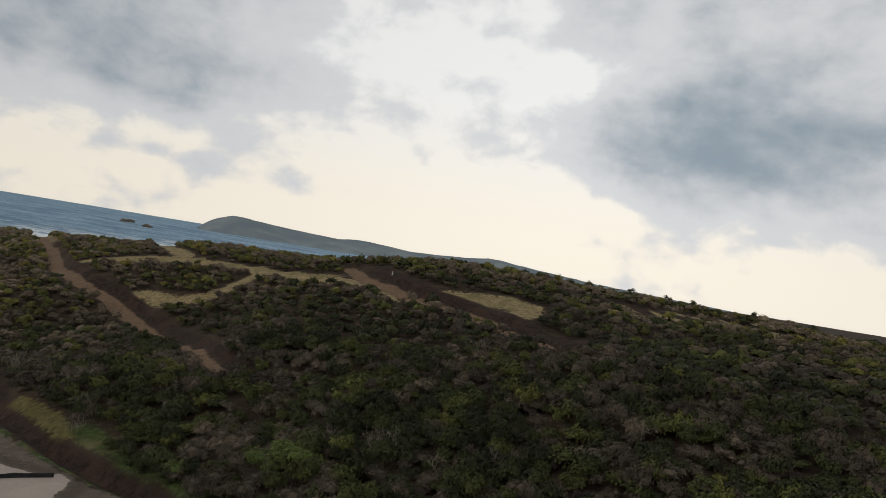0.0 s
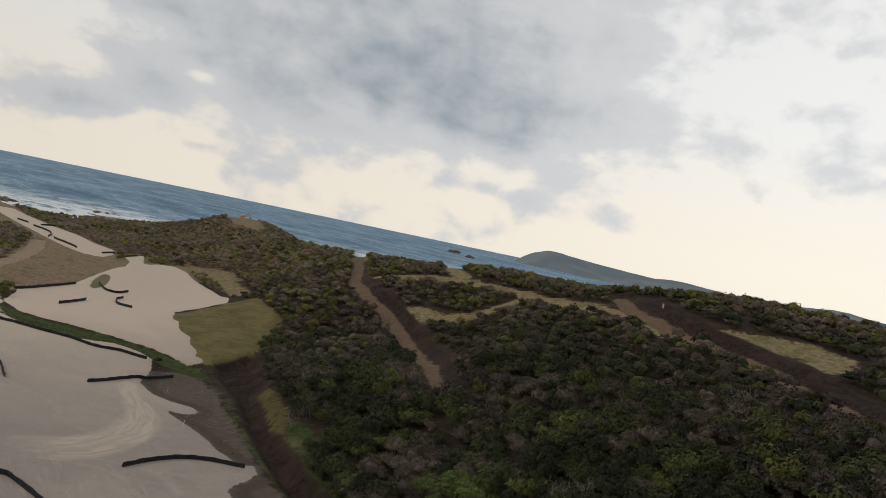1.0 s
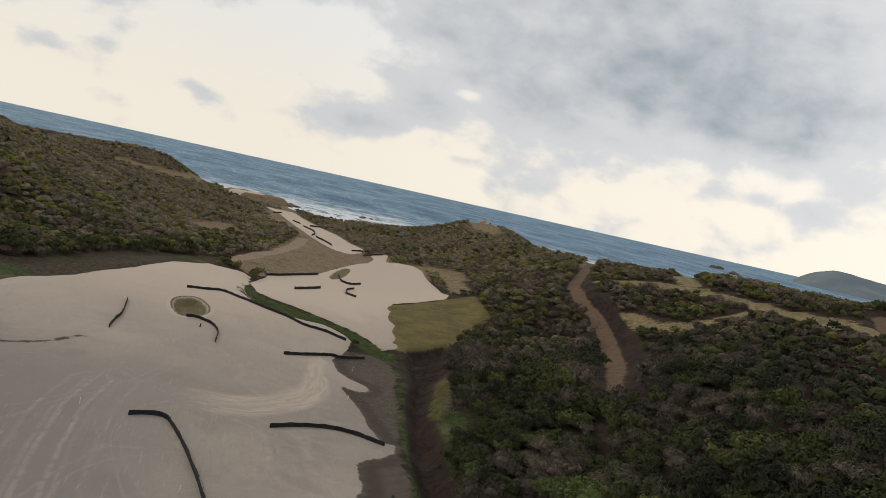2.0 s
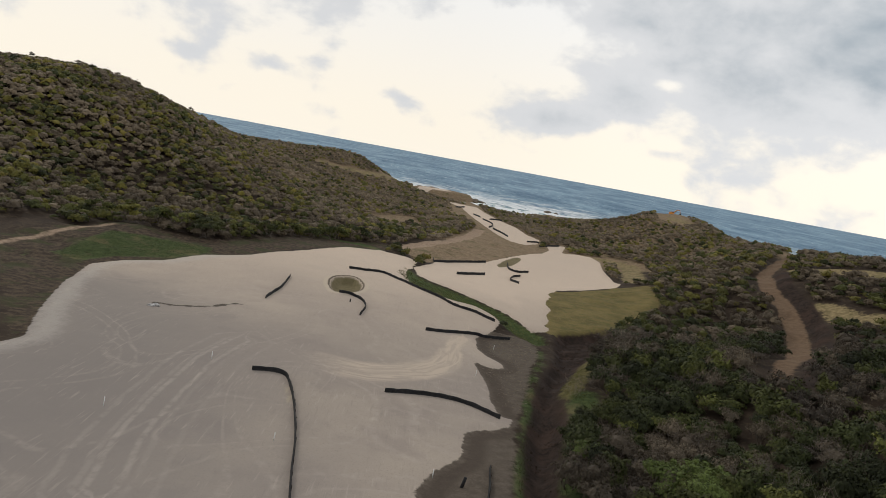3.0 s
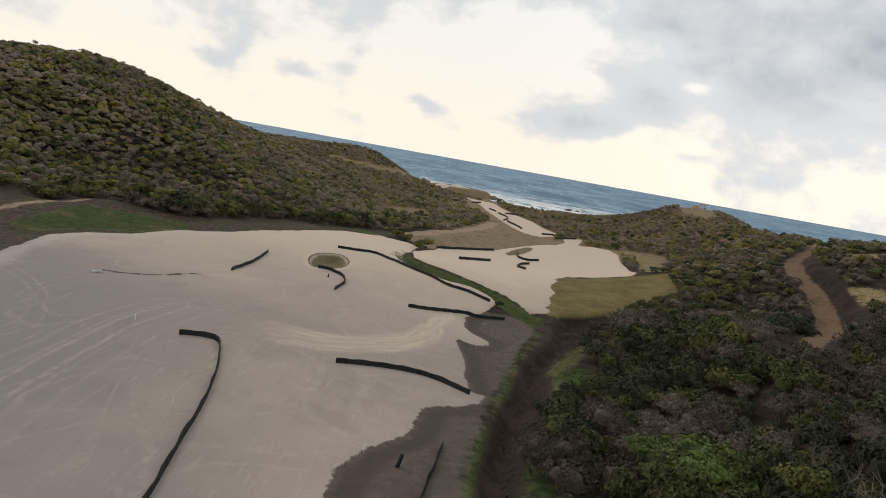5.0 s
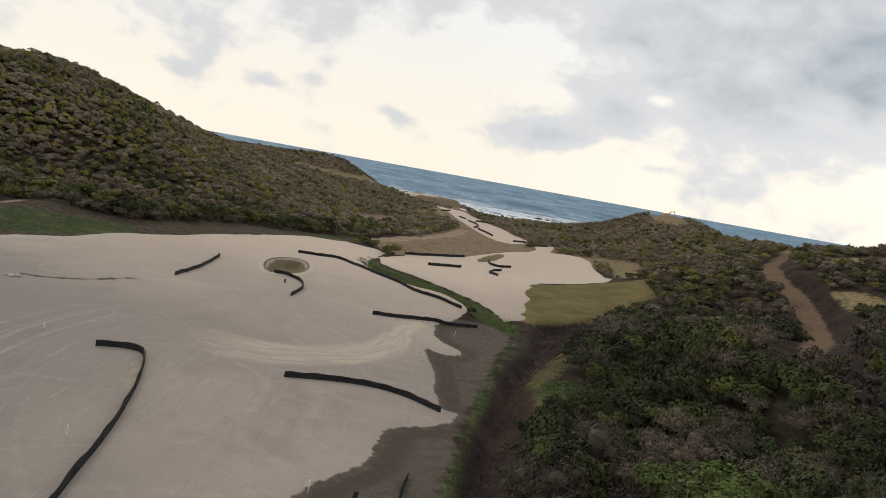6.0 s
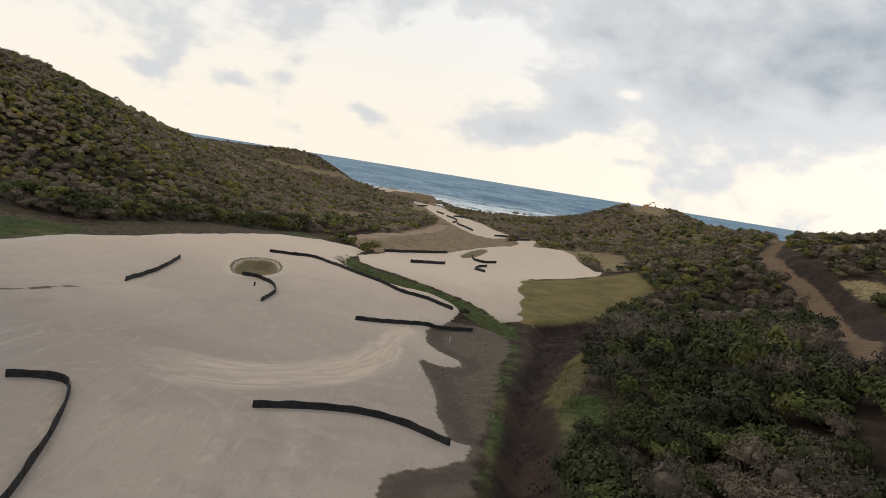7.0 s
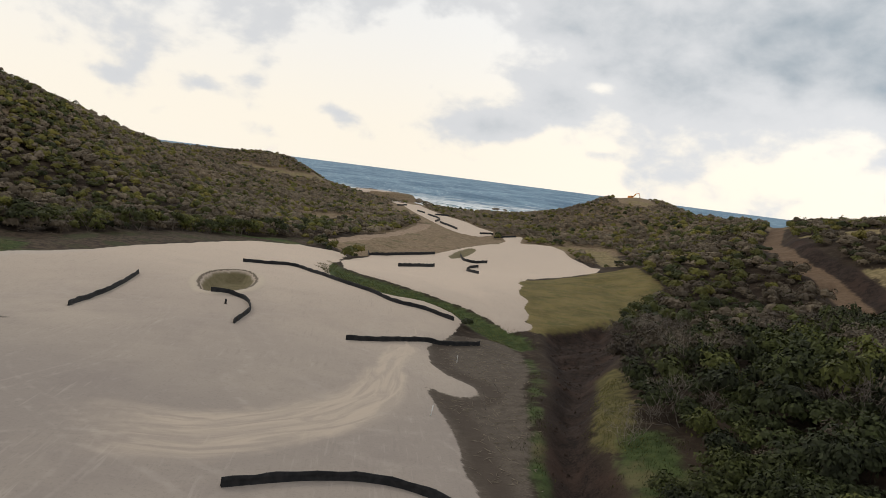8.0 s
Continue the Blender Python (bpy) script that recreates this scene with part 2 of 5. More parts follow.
PALE_TRACKS = [(-14.8, 82), (-11.1, 84.2), (-7, 84.6), (-2.3, 88.1), (2, 93.1), (5.1, 99.8), (6.6, 111.2), (8.7, 121.5)]
RUTS = [(-23, 45.8), (-24.5, 54.9), (-25.2, 66.5), (-24.9, 76.9), (-23.7, 86.9)]
TYRE_HOLE = [(-40.4, 101.5), (-37.4, 101.9), (-33.8, 103.8), (-29.9, 109.3)]
TAN_WAYS = [[(117.5, 210.3), (123.6, 196.1), (132, 181.5), (133.6, 165.2), (132.3, 152), (127.5, 141.1), (120.6, 117.1), (115.3, 98.7)], [(720.4, 845.9), (142.5, 198), (136.6, 183.7)], [(102.3, 164.2), (100.7, 152.1), (104.3, 143.2), (110.7, 141.1), (123, 141.6)], [(111.9, 87.8), (107.4, 80.2), (107, 72)]]
TAN_SPOTS = [[(155.9, 34.3), (156.4, 24.6)], [(178.9, 2.1), (175.6, -7.3), (162.9, -19.3)], [(113.6, 72.1), (115.4, 63.3), (118.1, 55.7), (116.9, 50.7), (110.1, 49.2)], [(142.9, 33.6), (146.2, 26.4), (155, 19.8)], [(170.5, 19.7), (171, 14.8), (179.7, 5.4), (170.9, 2.1)], [(175.2, -2.6), (170.6, -10), (160.4, -15.1)], [(93.8, 340.9), (101.7, 318.2), (78.2, 237.7)], [(160, 435.7), (162.1, 415)], [(-81.7, 537.7), (-67.7, 535.4), (-50.2, 541.9), (-33.6, 565.3), (-16.2, 880.8)]]
# greyer western sand, also holding the lens's corner darkening as colour
DIMMED_SAND = [(-62, -20), (-64, 118), (-46, 120), (-30, 100), (-20, 76), (-12, 50), (-4, 0)]
FENCE_NEARLEFT = [(-19.3, 75.6), (-17.5, 76.3), (-15.4, 75.8), (-13.9, 71.8), (-12.7, 67.3), (-11.2, 60), (-10.2, 53), (-9.2, 46.8), (-8.8, 44)]
FENCE_ARC = [(-3.6, 77.9), (0.6, 80.2), (4.4, 81), (7.4, 79.7), (10.6, 76.3)]
FENCE_WEST = [(-27.3, 117.4), (-27.3, 123.9), (-26.8, 128.7), (-27.3, 139.9)]
FENCE_LONG = [(-17.4, 163.1), (-13.3, 165.1), (-9.1, 167.3), (-4.6, 161.3), (-0.5, 155.5), (5.1, 149.1), (8.5, 144.5), (12.7, 142.5), (16.7, 138.7)]
FENCE_MID = [(1.8, 119.8), (10, 125.4), (18.9, 128.4)]
FENCE_PIT = [(-16, 132.2), (-13.4, 132.8), (-11, 130.2), (-10, 125.8), (-10.2, 122), (-10.4, 117.6)]
FENCE_FAR_A = [(11.5, 199.4), (16.2, 205.9), (21.8, 216.0)]
FENCE_FAR_B = [(34.2, 256.3), (32.9, 241.8), (35.6, 237.4), (40.2, 241.5)]
FENCE_FAR_C = [(35.5, 229), (32, 223.7), (29.6, 211), (31.2, 203.5)]
FENCE_EDGE = [(4.8, 229.9), (5.8, 224.6), (13.6, 232.5), (24.8, 245.8)]
FENCE_NECK = [(61.5, 344.5), (68, 352), (75.4, 360.8)]
FENCE_NECK2 = [(55.5, 348), (63.7, 358)]
FENCE_STRIP_A = [(40.4, 380), (43.7, 366.9), (45.9, 353.8)]
FENCE_STRIP_B = [(38.9, 431.7), (42.7, 410.7), (41.6, 394.1), (38.5, 383.9)]
FENCE_STRIP_C = [(44.5, 444.6), (55, 460.5)]
FENCE_STRIP_D = [(34.9, 461.8), (38.6, 447.3)]
FENCE_STRIP_E = [(24.3, 501.5), (31.5, 512.6)]
FENCE_GULLY = [(7.8, 61.1), (7.2, 55.9), (6.6, 51.7), (6.2, 47.5)]


def inside(x, y, poly):
    """Signed distance to a closed outline, positive inside."""
    best = np.full(x.shape, 1e9)
    odd = np.zeros(x.shape, bool)
    for (x0, y0), (x1, y1) in zip(poly, poly[1:] + poly[:1]):
        dx, dy = x1 - x0, y1 - y0
        s = np.clip(((x - x0) * dx + (y - y0) * dy) / (dx * dx + dy * dy), 0, 1)
        best = np.minimum(best, np.hypot(x - x0 - s * dx, y - y0 - s * dy))
        if dy:
            odd ^= ((y0 > y) != (y1 > y)) & (x < (y - y0) / dy * dx + x0)
    return np.where(odd, best, -best)


def beside(x, y, line, length=False):
    """Distance to an open line, the signed offset to its right and, if asked, how far along it."""
    best, side, along, done = np.full(x.shape, 1e9), np.full(x.shape, 1e9), np.zeros(x.shape), 0.0
    for (x0, y0), (x1, y1) in zip(line, line[1:]):
        dx, dy = x1 - x0, y1 - y0
        n = dx * dx + dy * dy
        s = np.clip(((x - x0) * dx + (y - y0) * dy) / n, 0, 1)
        far = np.hypot(x - x0 - s * dx, y - y0 - s * dy)
        off = ((x - x0) * dy - (y - y0) * dx) / math.sqrt(n)
        near = far < best
        best, side = np.where(near, far, best), np.where(near, np.sign(off) * far, side)
        if length:
            along = np.where(near, done + s * math.sqrt(n), along)
            done += math.sqrt(n)
    return (best, side, along) if length else (best, side)


def curved(line, step):
    """A line through the points, rounded and cut into even steps."""
    p = np.array(line, float)
    q = np.vstack([2 * p[0] - p[1], p, 2 * p[-1] - p[-2]])
    out = []
    for i in range(1, len(q) - 2):
        n = max(2, int(np.linalg.norm(q[i + 1] - q[i]) / step) + 1)
        for s in np.arange(n) / n:
            a, b, c, d = q[i - 1], q[i], q[i + 1], q[i + 2]
            out.append(0.5 * (2 * b + (c - a) * s + (2 * a - 5 * b + 4 * c - d) * s * s + (3 * b - a - 3 * c + d) * s ** 3))
    return np.array(out + [p[-1]])


def smooth(v, lo, hi):
    s = np.clip((v - lo) / (hi - lo), 0, 1)
    return s * s * (3 - 2 * s)


def waves(x, y, size, seed):
    """Cheap smooth unevenness between -1 and 1."""
    r = np.random.default_rng(seed)
    out = np.zeros(np.shape(x))
    for k in range(7):
        a, ph, f = r.uniform(0, 6.28), r.uniform(0, 6.28), 6.28 / (size * r.uniform(0.6, 1.7))
        out = out + np.sin((x * math.cos(a) + y * math.sin(a)) * f + ph + 1.3 * np.sin((y * math.cos(a) - x * math.sin(a)) * f * 0.6 + ph * 2))
    return out / 4.0


ROAD_A_C, ROAD_B_C = curved(ROAD_A, 8).tolist(), curved(ROAD_B, 8).tolist()

PIT = curved(PIT + PIT[:1], 1.0)[:-1].tolist()
PIT2 = curved(PIT2 + PIT2[:1], 2.5)[:-1].tolist()


def sand_at(x, y):
    return np.maximum(np.maximum(inside(x, y, SAND_MAIN), inside(x, y, SAND_FAR)), np.maximum(inside(x, y, SAND_STRIP), inside(x, y, SAND_NECK)))


# the bay beside the sand strip and the low cape beyond it
BAY = [(46, 652), (51, 622), (58, 598), (69, 568), (86, 578), (101, 608), (135, 705), (300, 900), (300, 2000), (60, 2000), (58, 720)]
CAPE = [(-14, 640), (-8, 672), (12, 684), (30, 680), (44, 668), (48, 654), (40, 640), (22, 634)]
CAPE_SAND = [(-16, 630), (-8, 668), (12, 680), (28, 676), (35, 664), (22, 640), (4, 630)]


def land(x, y):
    """Height of the ground."""
    x, y = np.asarray(x, float), np.asarray(y, float)
    z = np.interp(y, FLOOR_Y, FLOOR_Z) + np.zeros(np.broadcast(x, y).shape)
    for cx, cy, r, a in HILLS:
        z = z + a * np.exp(-((x - cx) ** 2 + (y - cy) ** 2) / (2 * r * r))
    sand = sand_at(x, y)
    wild = smooth(-sand, 2, 14)
    z = z + wild * (0.5 * waves(x, y, 16, 3) + 0.9 * waves(x, y, 45, 4) * smooth(np.abs(x - 20), 40, 120))
    z = z + 0.06 * waves(x, y, 9, 5) * (1 - wild)
    z = z + 0.35 * smooth(sand, -0.6, 1.0)                     # the sand lies proud of the soil
    dug = smooth(inside(x, y, GULLY), -1.0, 2.4)
    z = z - 1.9 * dug + dug * (0.30 * waves(x, y, 5.5, 8) + 0.16 * waves(x, y, 2.6, 9)) - 0.5 * smooth(inside(x, y, SWALE), -1.0, 2.0)
    z = z - 1.8 * smooth(inside(x, y, PIT), -0.1, 1.7) + 0.28 * smooth(inside(x, y, PIT), -2.2, -0.3) - 0.5 * smooth(inside(x, y, PIT2), -0.5, 2.5)
    for line, half, cut in ((ROAD_A_C, 2.6, 1.3), (ROAD_B_C, 2.4, 1.3)):
        far, _ = beside(x, y, line)
        z = z - cut * smooth(-far, -half - 2.2, -half + 0.4)
    bay, cape = inside(x, y, BAY), inside(x, y, CAPE)
    z = np.where(bay > -7, z + smooth(bay, -7, 3) * np.minimum(0, SEA - 0.5 - 0.05 * np.maximum(bay, 0) - z), z)
    z = np.where(cape > -5, np.maximum(z, SEA - 1 + 7.0 * smooth(cape, -4, 4) + 0.4 * waves(x, y, 14, 6)), z)
    return z


# ---- materials ----
def material(name, build):
    m = bpy.data.materials.new(name)
    m.use_nodes = True
    net = Net(m.node_tree)
    shader = net.add("ShaderNodeBsdfPrincipled")
    build(net, shader)
    out = net.add("ShaderNodeOutputMaterial")
    net.link(shader.outputs[0], out.inputs[0])
    return m


def bump(net, shader, height, distance, strength=1.0):
    b = net.add("ShaderNodeBump")
    b.inputs["Distance"].default_value = distance
    b.inputs["Strength"].default_value = strength
    net.link(height, b.inputs["Height"])
    net.link(b.outputs[0], shader.inputs["Normal"])


def matt(sh, rough=0.95, gloss=0.1):
    sh.inputs["Roughness"].default_value = rough
    sh.inputs["Specular IOR Level"].default_value = gloss


def ground_look(net, sh):
    p = net.place()
    n_big, n_mid, n_small, n_fine = net.noise(0.025, 5, 0.6, p), net.noise(0.16, 6, 0.62, p), net.noise(0.9, 6, 0.65, p), net.noise(6.0, 5, 0.65, p)
    fringe = net.math("ADD", net.math("MULTIPLY", net.math("SUBTRACT", n_small, 0.5), 2.6), net.math("MULTIPLY", net.math("SUBTRACT", n_mid, 0.5), 2.4))

    def zone(name, ragged=1.0, soft=0.25):
        return net.step(net.math("ADD", net.attr(name), net.math("MULTIPLY", fringe, ragged)), -soft, soft)

    def band(value, lo, hi, soft):
        return net.math("MULTIPLY", net.step(value, lo - soft, lo + soft), net.step(value, hi + soft, hi - soft))

    # leaf litter and soil under the scrub, shade between shrubs put into the colour
    soil = net.mix(net.step(n_mid, 0.35, 0.68), (0.030, 0.021, 0.015), (0.056, 0.040, 0.028))
    soil = net.mix(net.step(n_small, 0.5, 0.75), soil, (0.085, 0.062, 0.040))
    bank = net.mix(net.step(n_small, 0.35, 0.65), (0.16, 0.112, 0.070), (0.27, 0.198, 0.125))
    bank = net.mix(net.math("MULTIPLY", net.step(n_mid, 0.52, 0.66), 0.75), bank, (0.105, 0.092, 0.042))
    col = net.mix(zone("bare", 1.4, 1.0), soil, bank)
    scar = net.mix(net.step(n_small, 0.35, 0.65), (0.036, 0.026, 0.019), (0.092, 0.067, 0.045))
    scar = net.mix(net.math("MULTIPLY", net.step(n_mid, 0.48, 0.6), 0.75), scar, (0.045, 0.050, 0.020))
    col = net.mix(zone("scar", 1.4, 1.0), col, scar)
    tan = net.mix(net.step(n_small, 0.3, 0.7), (0.135, 0.103, 0.052), (0.30, 0.232, 0.122))
    tan = net.mix(net.math("MULTIPLY", net.step(n_mid, 0.5, 0.64), 0.6), tan, (0.115, 0.105, 0.045))
    col = net.mix(zone("tan", 2.0, 0.8), col, tan)
    sward = net.mix(net.step(n_small, 0.35, 0.65), (0.070, 0.064, 0.024), (0.135, 0.112, 0.046))
    col = net.mix(zone("sward", 1.2, 0.5), col, sward)
    green = net.mix(net.step(n_small, 0.3, 0.7), (0.034, 0.052, 0.017), (0.078, 0.098, 0.034))
    green = net.mix(net.step(n_mid, 0.52, 0.7), green, (0.12, 0.105, 0.05))
    col = net.mix(zone("green", 1.2, 0.8), col, green)
    olive = net.mix(net.step(n_mid, 0.3, 0.7), (0.105, 0.088, 0.032), (0.20, 0.152, 0.060))
    olive = net.mix(net.math("MULTIPLY", net.step(n_fine, 0.45, 0.7), 0.5), olive, (0.105, 0.095, 0.032))
    olive = net.mix(net.math("MULTIPLY", net.step(n_small, 0.5, 0.66), 0.6), olive, (0.185, 0.135, 0.068))
    olive = net.mix(net.math("MULTIPLY", net.step(net.noise(0.35, 5, 0.65, net.vmath("ADD", p, (40, 9, 0))), 0.52, 0.66), 0.6), olive, (0.085, 0.088, 0.028))
    col = net.mix(zone("olive", 1.3, 0.5), col, olive)
    earth = net.mix(net.step(net.math("ADD", net.math("MULTIPLY", n_small, 0.5), net.math("MULTIPLY", n_fine, 0.5)), 0.4, 0.6), (0.017, 0.012, 0.010), (0.044, 0.029, 0.022))
    earth = net.mix(net.math("MULTIPLY", net.step(n_mid, 0.5, 0.62), 0.6), earth, (0.060, 0.036, 0.026))
    col = net.mix(zone("earth", 0.7, 0.5), col, earth)
    mud = net.mix(net.step(net.math("ADD", net.math("MULTIPLY", n_small, 0.5), net.math("MULTIPLY", n_fine, 0.5)), 0.4, 0.62), (0.086, 0.069, 0.054), (0.128, 0.104, 0.081))
    mud = net.mix(net.math("MULTIPLY", net.step(n_mid, 0.5, 0.7), 0.5), mud, (0.10, 0.082, 0.066))
    col = net.mix(zone("mud", 0.8, 0.4), col, mud)
    damp = net.math("ADD", net.attr("sand"), net.math("MULTIPLY", fringe, 0.45))
    mud_rim = net.math("MULTIPLY", zone("mud", 0.8, 0.4), band(damp, -2.4, -0.5, 0.5))
    col = net.mix(net.math("MULTIPLY", mud_rim, 0.7), col, (0.066, 0.050, 0.039))
    road = net.mix(net.step(n_small, 0.3, 0.7), (0.125, 0.080, 0.050), (0.17, 0.115, 0.073))
    col = net.mix(zone("road", 0.45, 0.4), col, road)
    path = net.mix(net.step(n_small, 0.3, 0.7), (0.24, 0.172, 0.118), (0.35, 0.255, 0.18))
    col = net.mix(zone("path", 0.35, 0.5), col, path)
    # raw sand, with damp greyer sweeps and paler dry drifts
    sand = net.mix(net.step(n_big, 0.38, 0.64), (0.315, 0.266, 0.228), (0.395, 0.332, 0.272))
    sand = net.mix(net.math("MULTIPLY", net.step(n_mid, 0.45, 0.72), 0.6), sand, (0.275, 0.230, 0.203))
    sand = net.mix(net.math("MULTIPLY", net.step(n_small, 0.5, 0.78), 0.25), sand, (0.45, 0.385, 0.33))
    # tan terrace sand, plus a rise in light up the valley put into the colour
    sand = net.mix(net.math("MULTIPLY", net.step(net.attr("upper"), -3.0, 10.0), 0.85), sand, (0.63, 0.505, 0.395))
    # western sand greyed, with the lens's vignetting painted into it
    sand = net.mix(net.math("MULTIPLY", net.step(net.math("ADD", net.attr("damp"), net.math("MULTIPLY", fringe, 3.0)), -12.0, 14.0), 0.75), sand, (0.222, 0.197, 0.180))
    crust = net.math("ADD", net.attr("crust"), net.math("MULTIPLY", fringe, 1.3))
    sides = net.add("ShaderNodeSeparateXYZ")
    net.link(p, sides.inputs[0])
    west = net.step(sides.outputs[0], -34.0, -46.0)
    sand = net.mix(net.math("MULTIPLY", net.math("MULTIPLY", band(crust, 0.2, 3.0, 1.4), west), 0.5), sand, (0.47, 0.425, 0.375))
    grit = net.noise(4.5, 6, 0.78, p)
    sand = net.mix(net.math("MULTIPLY", net.step(grit, 0.50, 0.68), 0.5), sand, (0.235, 0.198, 0.172))
    # short straight drag marks in a few directions
    for turn, shift, strength in ((0.45, 0, 0.34), (1.25, 37, 0.26), (-0.5, 71, 0.28)):
        way = net.add("ShaderNodeMapping")
        net.link(p, way.inputs["Vector"])
        way.inputs["Location"].default_value = (shift, shift * 0.7, 0)
        way.inputs["Rotation"].default_value = (0, 0, turn)
        way.inputs["Scale"].default_value = (2.8, 0.22, 0.0)
        drawn = net.noise(1.0, 3, 0.55, way.outputs[0], 0.15)
        where = net.noise(0.09, 3, 0.6, net.vmath("ADD", p, (shift * 1.7, shift, 0)))
        sand = net.mix(net.math("MULTIPLY", net.math("MULTIPLY", net.step(drawn, 0.60, 0.70), net.step(where, 0.50, 0.60)), strength), sand, (0.47, 0.40, 0.34))
        sand = net.mix(net.math("MULTIPLY", net.math("MULTIPLY", net.step(drawn, 0.40, 0.31), net.step(where, 0.50, 0.60)), strength * 0.8), sand, (0.235, 0.20, 0.178))
    streak = net.add("ShaderNodeMapping")
    net.link(p, streak.inputs["Vector"])
    streak.inputs["Rotation"].default_value = (0, 0, 0.5)
    streak.inputs["Scale"].default_value = (1.6, 0.12, 1.0)
    lines = net.noise(1.0, 6, 0.7, streak.outputs[0], 0.6)
    sand = net.mix(net.math("MULTIPLY", net.math("MULTIPLY", net.step(lines, 0.55, 0.74), net.step(n_mid, 0.45, 0.6)), 0.3), sand, (0.47, 0.405, 0.34))
    # faint wheel marks wandering over the sand
    for shift, freq, strength in (((3, 11, 0), 0.035, 0.22), ((57, 5, 0), 0.05, 0.18)):
        n = net.noise(freq, 1.0, 0.35, net.vmath("MULTIPLY", net.vmath("ADD", p, shift), (1.0, 0.7, 0.0)), 0.5)
        twin = net.math("ABSOLUTE", net.math("SUBTRACT", net.math("ABSOLUTE", net.math("SUBTRACT", n, 0.5)), freq * 0.55))
        mark = net.math("MULTIPLY", net.step(twin, freq * 0.2, freq * 0.04), net.step(net.math("ADD", n_small, net.math("MULTIPLY", n_mid, 0.6)), 0.68, 0.95))
        sand = net.mix(net.math("MULTIPLY", mark, strength), sand, (0.48, 0.41, 0.345))
    way = net.add("ShaderNodeCombineXYZ")
    off = net.attr("pale")
    net.link(net.math("MULTIPLY", off, 1.15), way.inputs[0])
    net.link(net.math("MULTIPLY", net.attr("along"), 0.14), way.inputs[1])
    drag = net.noise(1.0, 5, 0.6, way.outputs[0], 0.9)
    wide = net.math("ADD", net.step(net.attr("along"), 0.0, 45.0, 4.6, 1.7), net.math("MULTIPLY", net.math("SUBTRACT", n_mid, 0.5), 5.0))
    dry = net.step(net.math("DIVIDE", net.math("ADD", net.math("ABSOLUTE", off), net.math("MULTIPLY", fringe, 0.3)), wide), 1.1, 0.62)
    dry = net.math("MULTIPLY", dry, net.step(net.math("ADD", net.attr("along"), net.math("MULTIPLY", fringe, 2.5)), 0.5, 9.0))
    dry = net.math("MULTIPLY", dry, net.step(drag, 0.34, 0.64, 0.35, 1.0))
    sand = net.mix(net.math("MULTIPLY", dry, 0.9), sand, (0.52, 0.425, 0.335))
    swerve = net.math("ADD", net.attr("rut"), net.math("MULTIPLY", net.math("SUBTRACT", n_mid, 0.5), 1.2))
    for centre, gauge, strength in ((0.0, 1.05, 0.34), (2.7, 0.95, 0.20), (-3.0, 1.0, 0.12)):
        rut = net.math("ABSOLUTE", net.math("SUBTRACT", net.math("ABSOLUTE", net.math("ADD", swerve, centre)), gauge))
        rut = net.math("MULTIPLY", net.step(rut, 0.42, 0.08), net.step(n_small, 0.30, 0.58))
        sand = net.mix(net.math("MULTIPLY", rut, strength), sand, (0.46, 0.40, 0.345))
    loose = net.step(net.math("ADD", net.attr("spill"), net.math("MULTIPLY", fringe, 0.35)), -0.2, 0.35)
    sand = net.mix(net.math("MULTIPLY", loose, 0.7), sand, (0.48, 0.40, 0.28))
    hole = net.step(net.math("ADD", net.attr("scour"), net.math("MULTIPLY", fringe, 0.5)), -0.1, 0.25)
    sand = net.mix(hole, sand, (0.085, 0.07, 0.056))
    rim = net.math("ADD", net.attr("pit_edge"), net.math("MULTIPLY", net.math("SUBTRACT", n_small, 0.5), 0.8))
    sand = net.mix(net.math("MULTIPLY", band(rim, -1.2, -0.35, 0.35), 0.6), sand, (0.52, 0.44, 0.33))
    sand = net.mix(net.math("MULTIPLY", band(rim, -0.25, 0.12, 0.12), 0.85), sand, (0.09, 0.068, 0.045))
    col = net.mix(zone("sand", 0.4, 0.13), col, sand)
    wet = net.mix(net.step(n_small, 0.3, 0.7), (0.14, 0.115, 0.06), (0.20, 0.165, 0.095))
    col = net.mix(zone("pit", 0.3, 0.3), col, wet)
    net.link(col, sh.inputs["Base Color"])
    matt(sh)
    rough = net.math("ADD", net.math("MULTIPLY", n_small, 0.7), net.math("MULTIPLY", n_fine, 0.3))
    calm = net.math("SUBTRACT", 1.0, net.math("MULTIPLY", zone("sand", 0.5, 0.3), 0.75))
    bump(net, sh, net.math("MULTIPLY", rough, calm), 0.10)


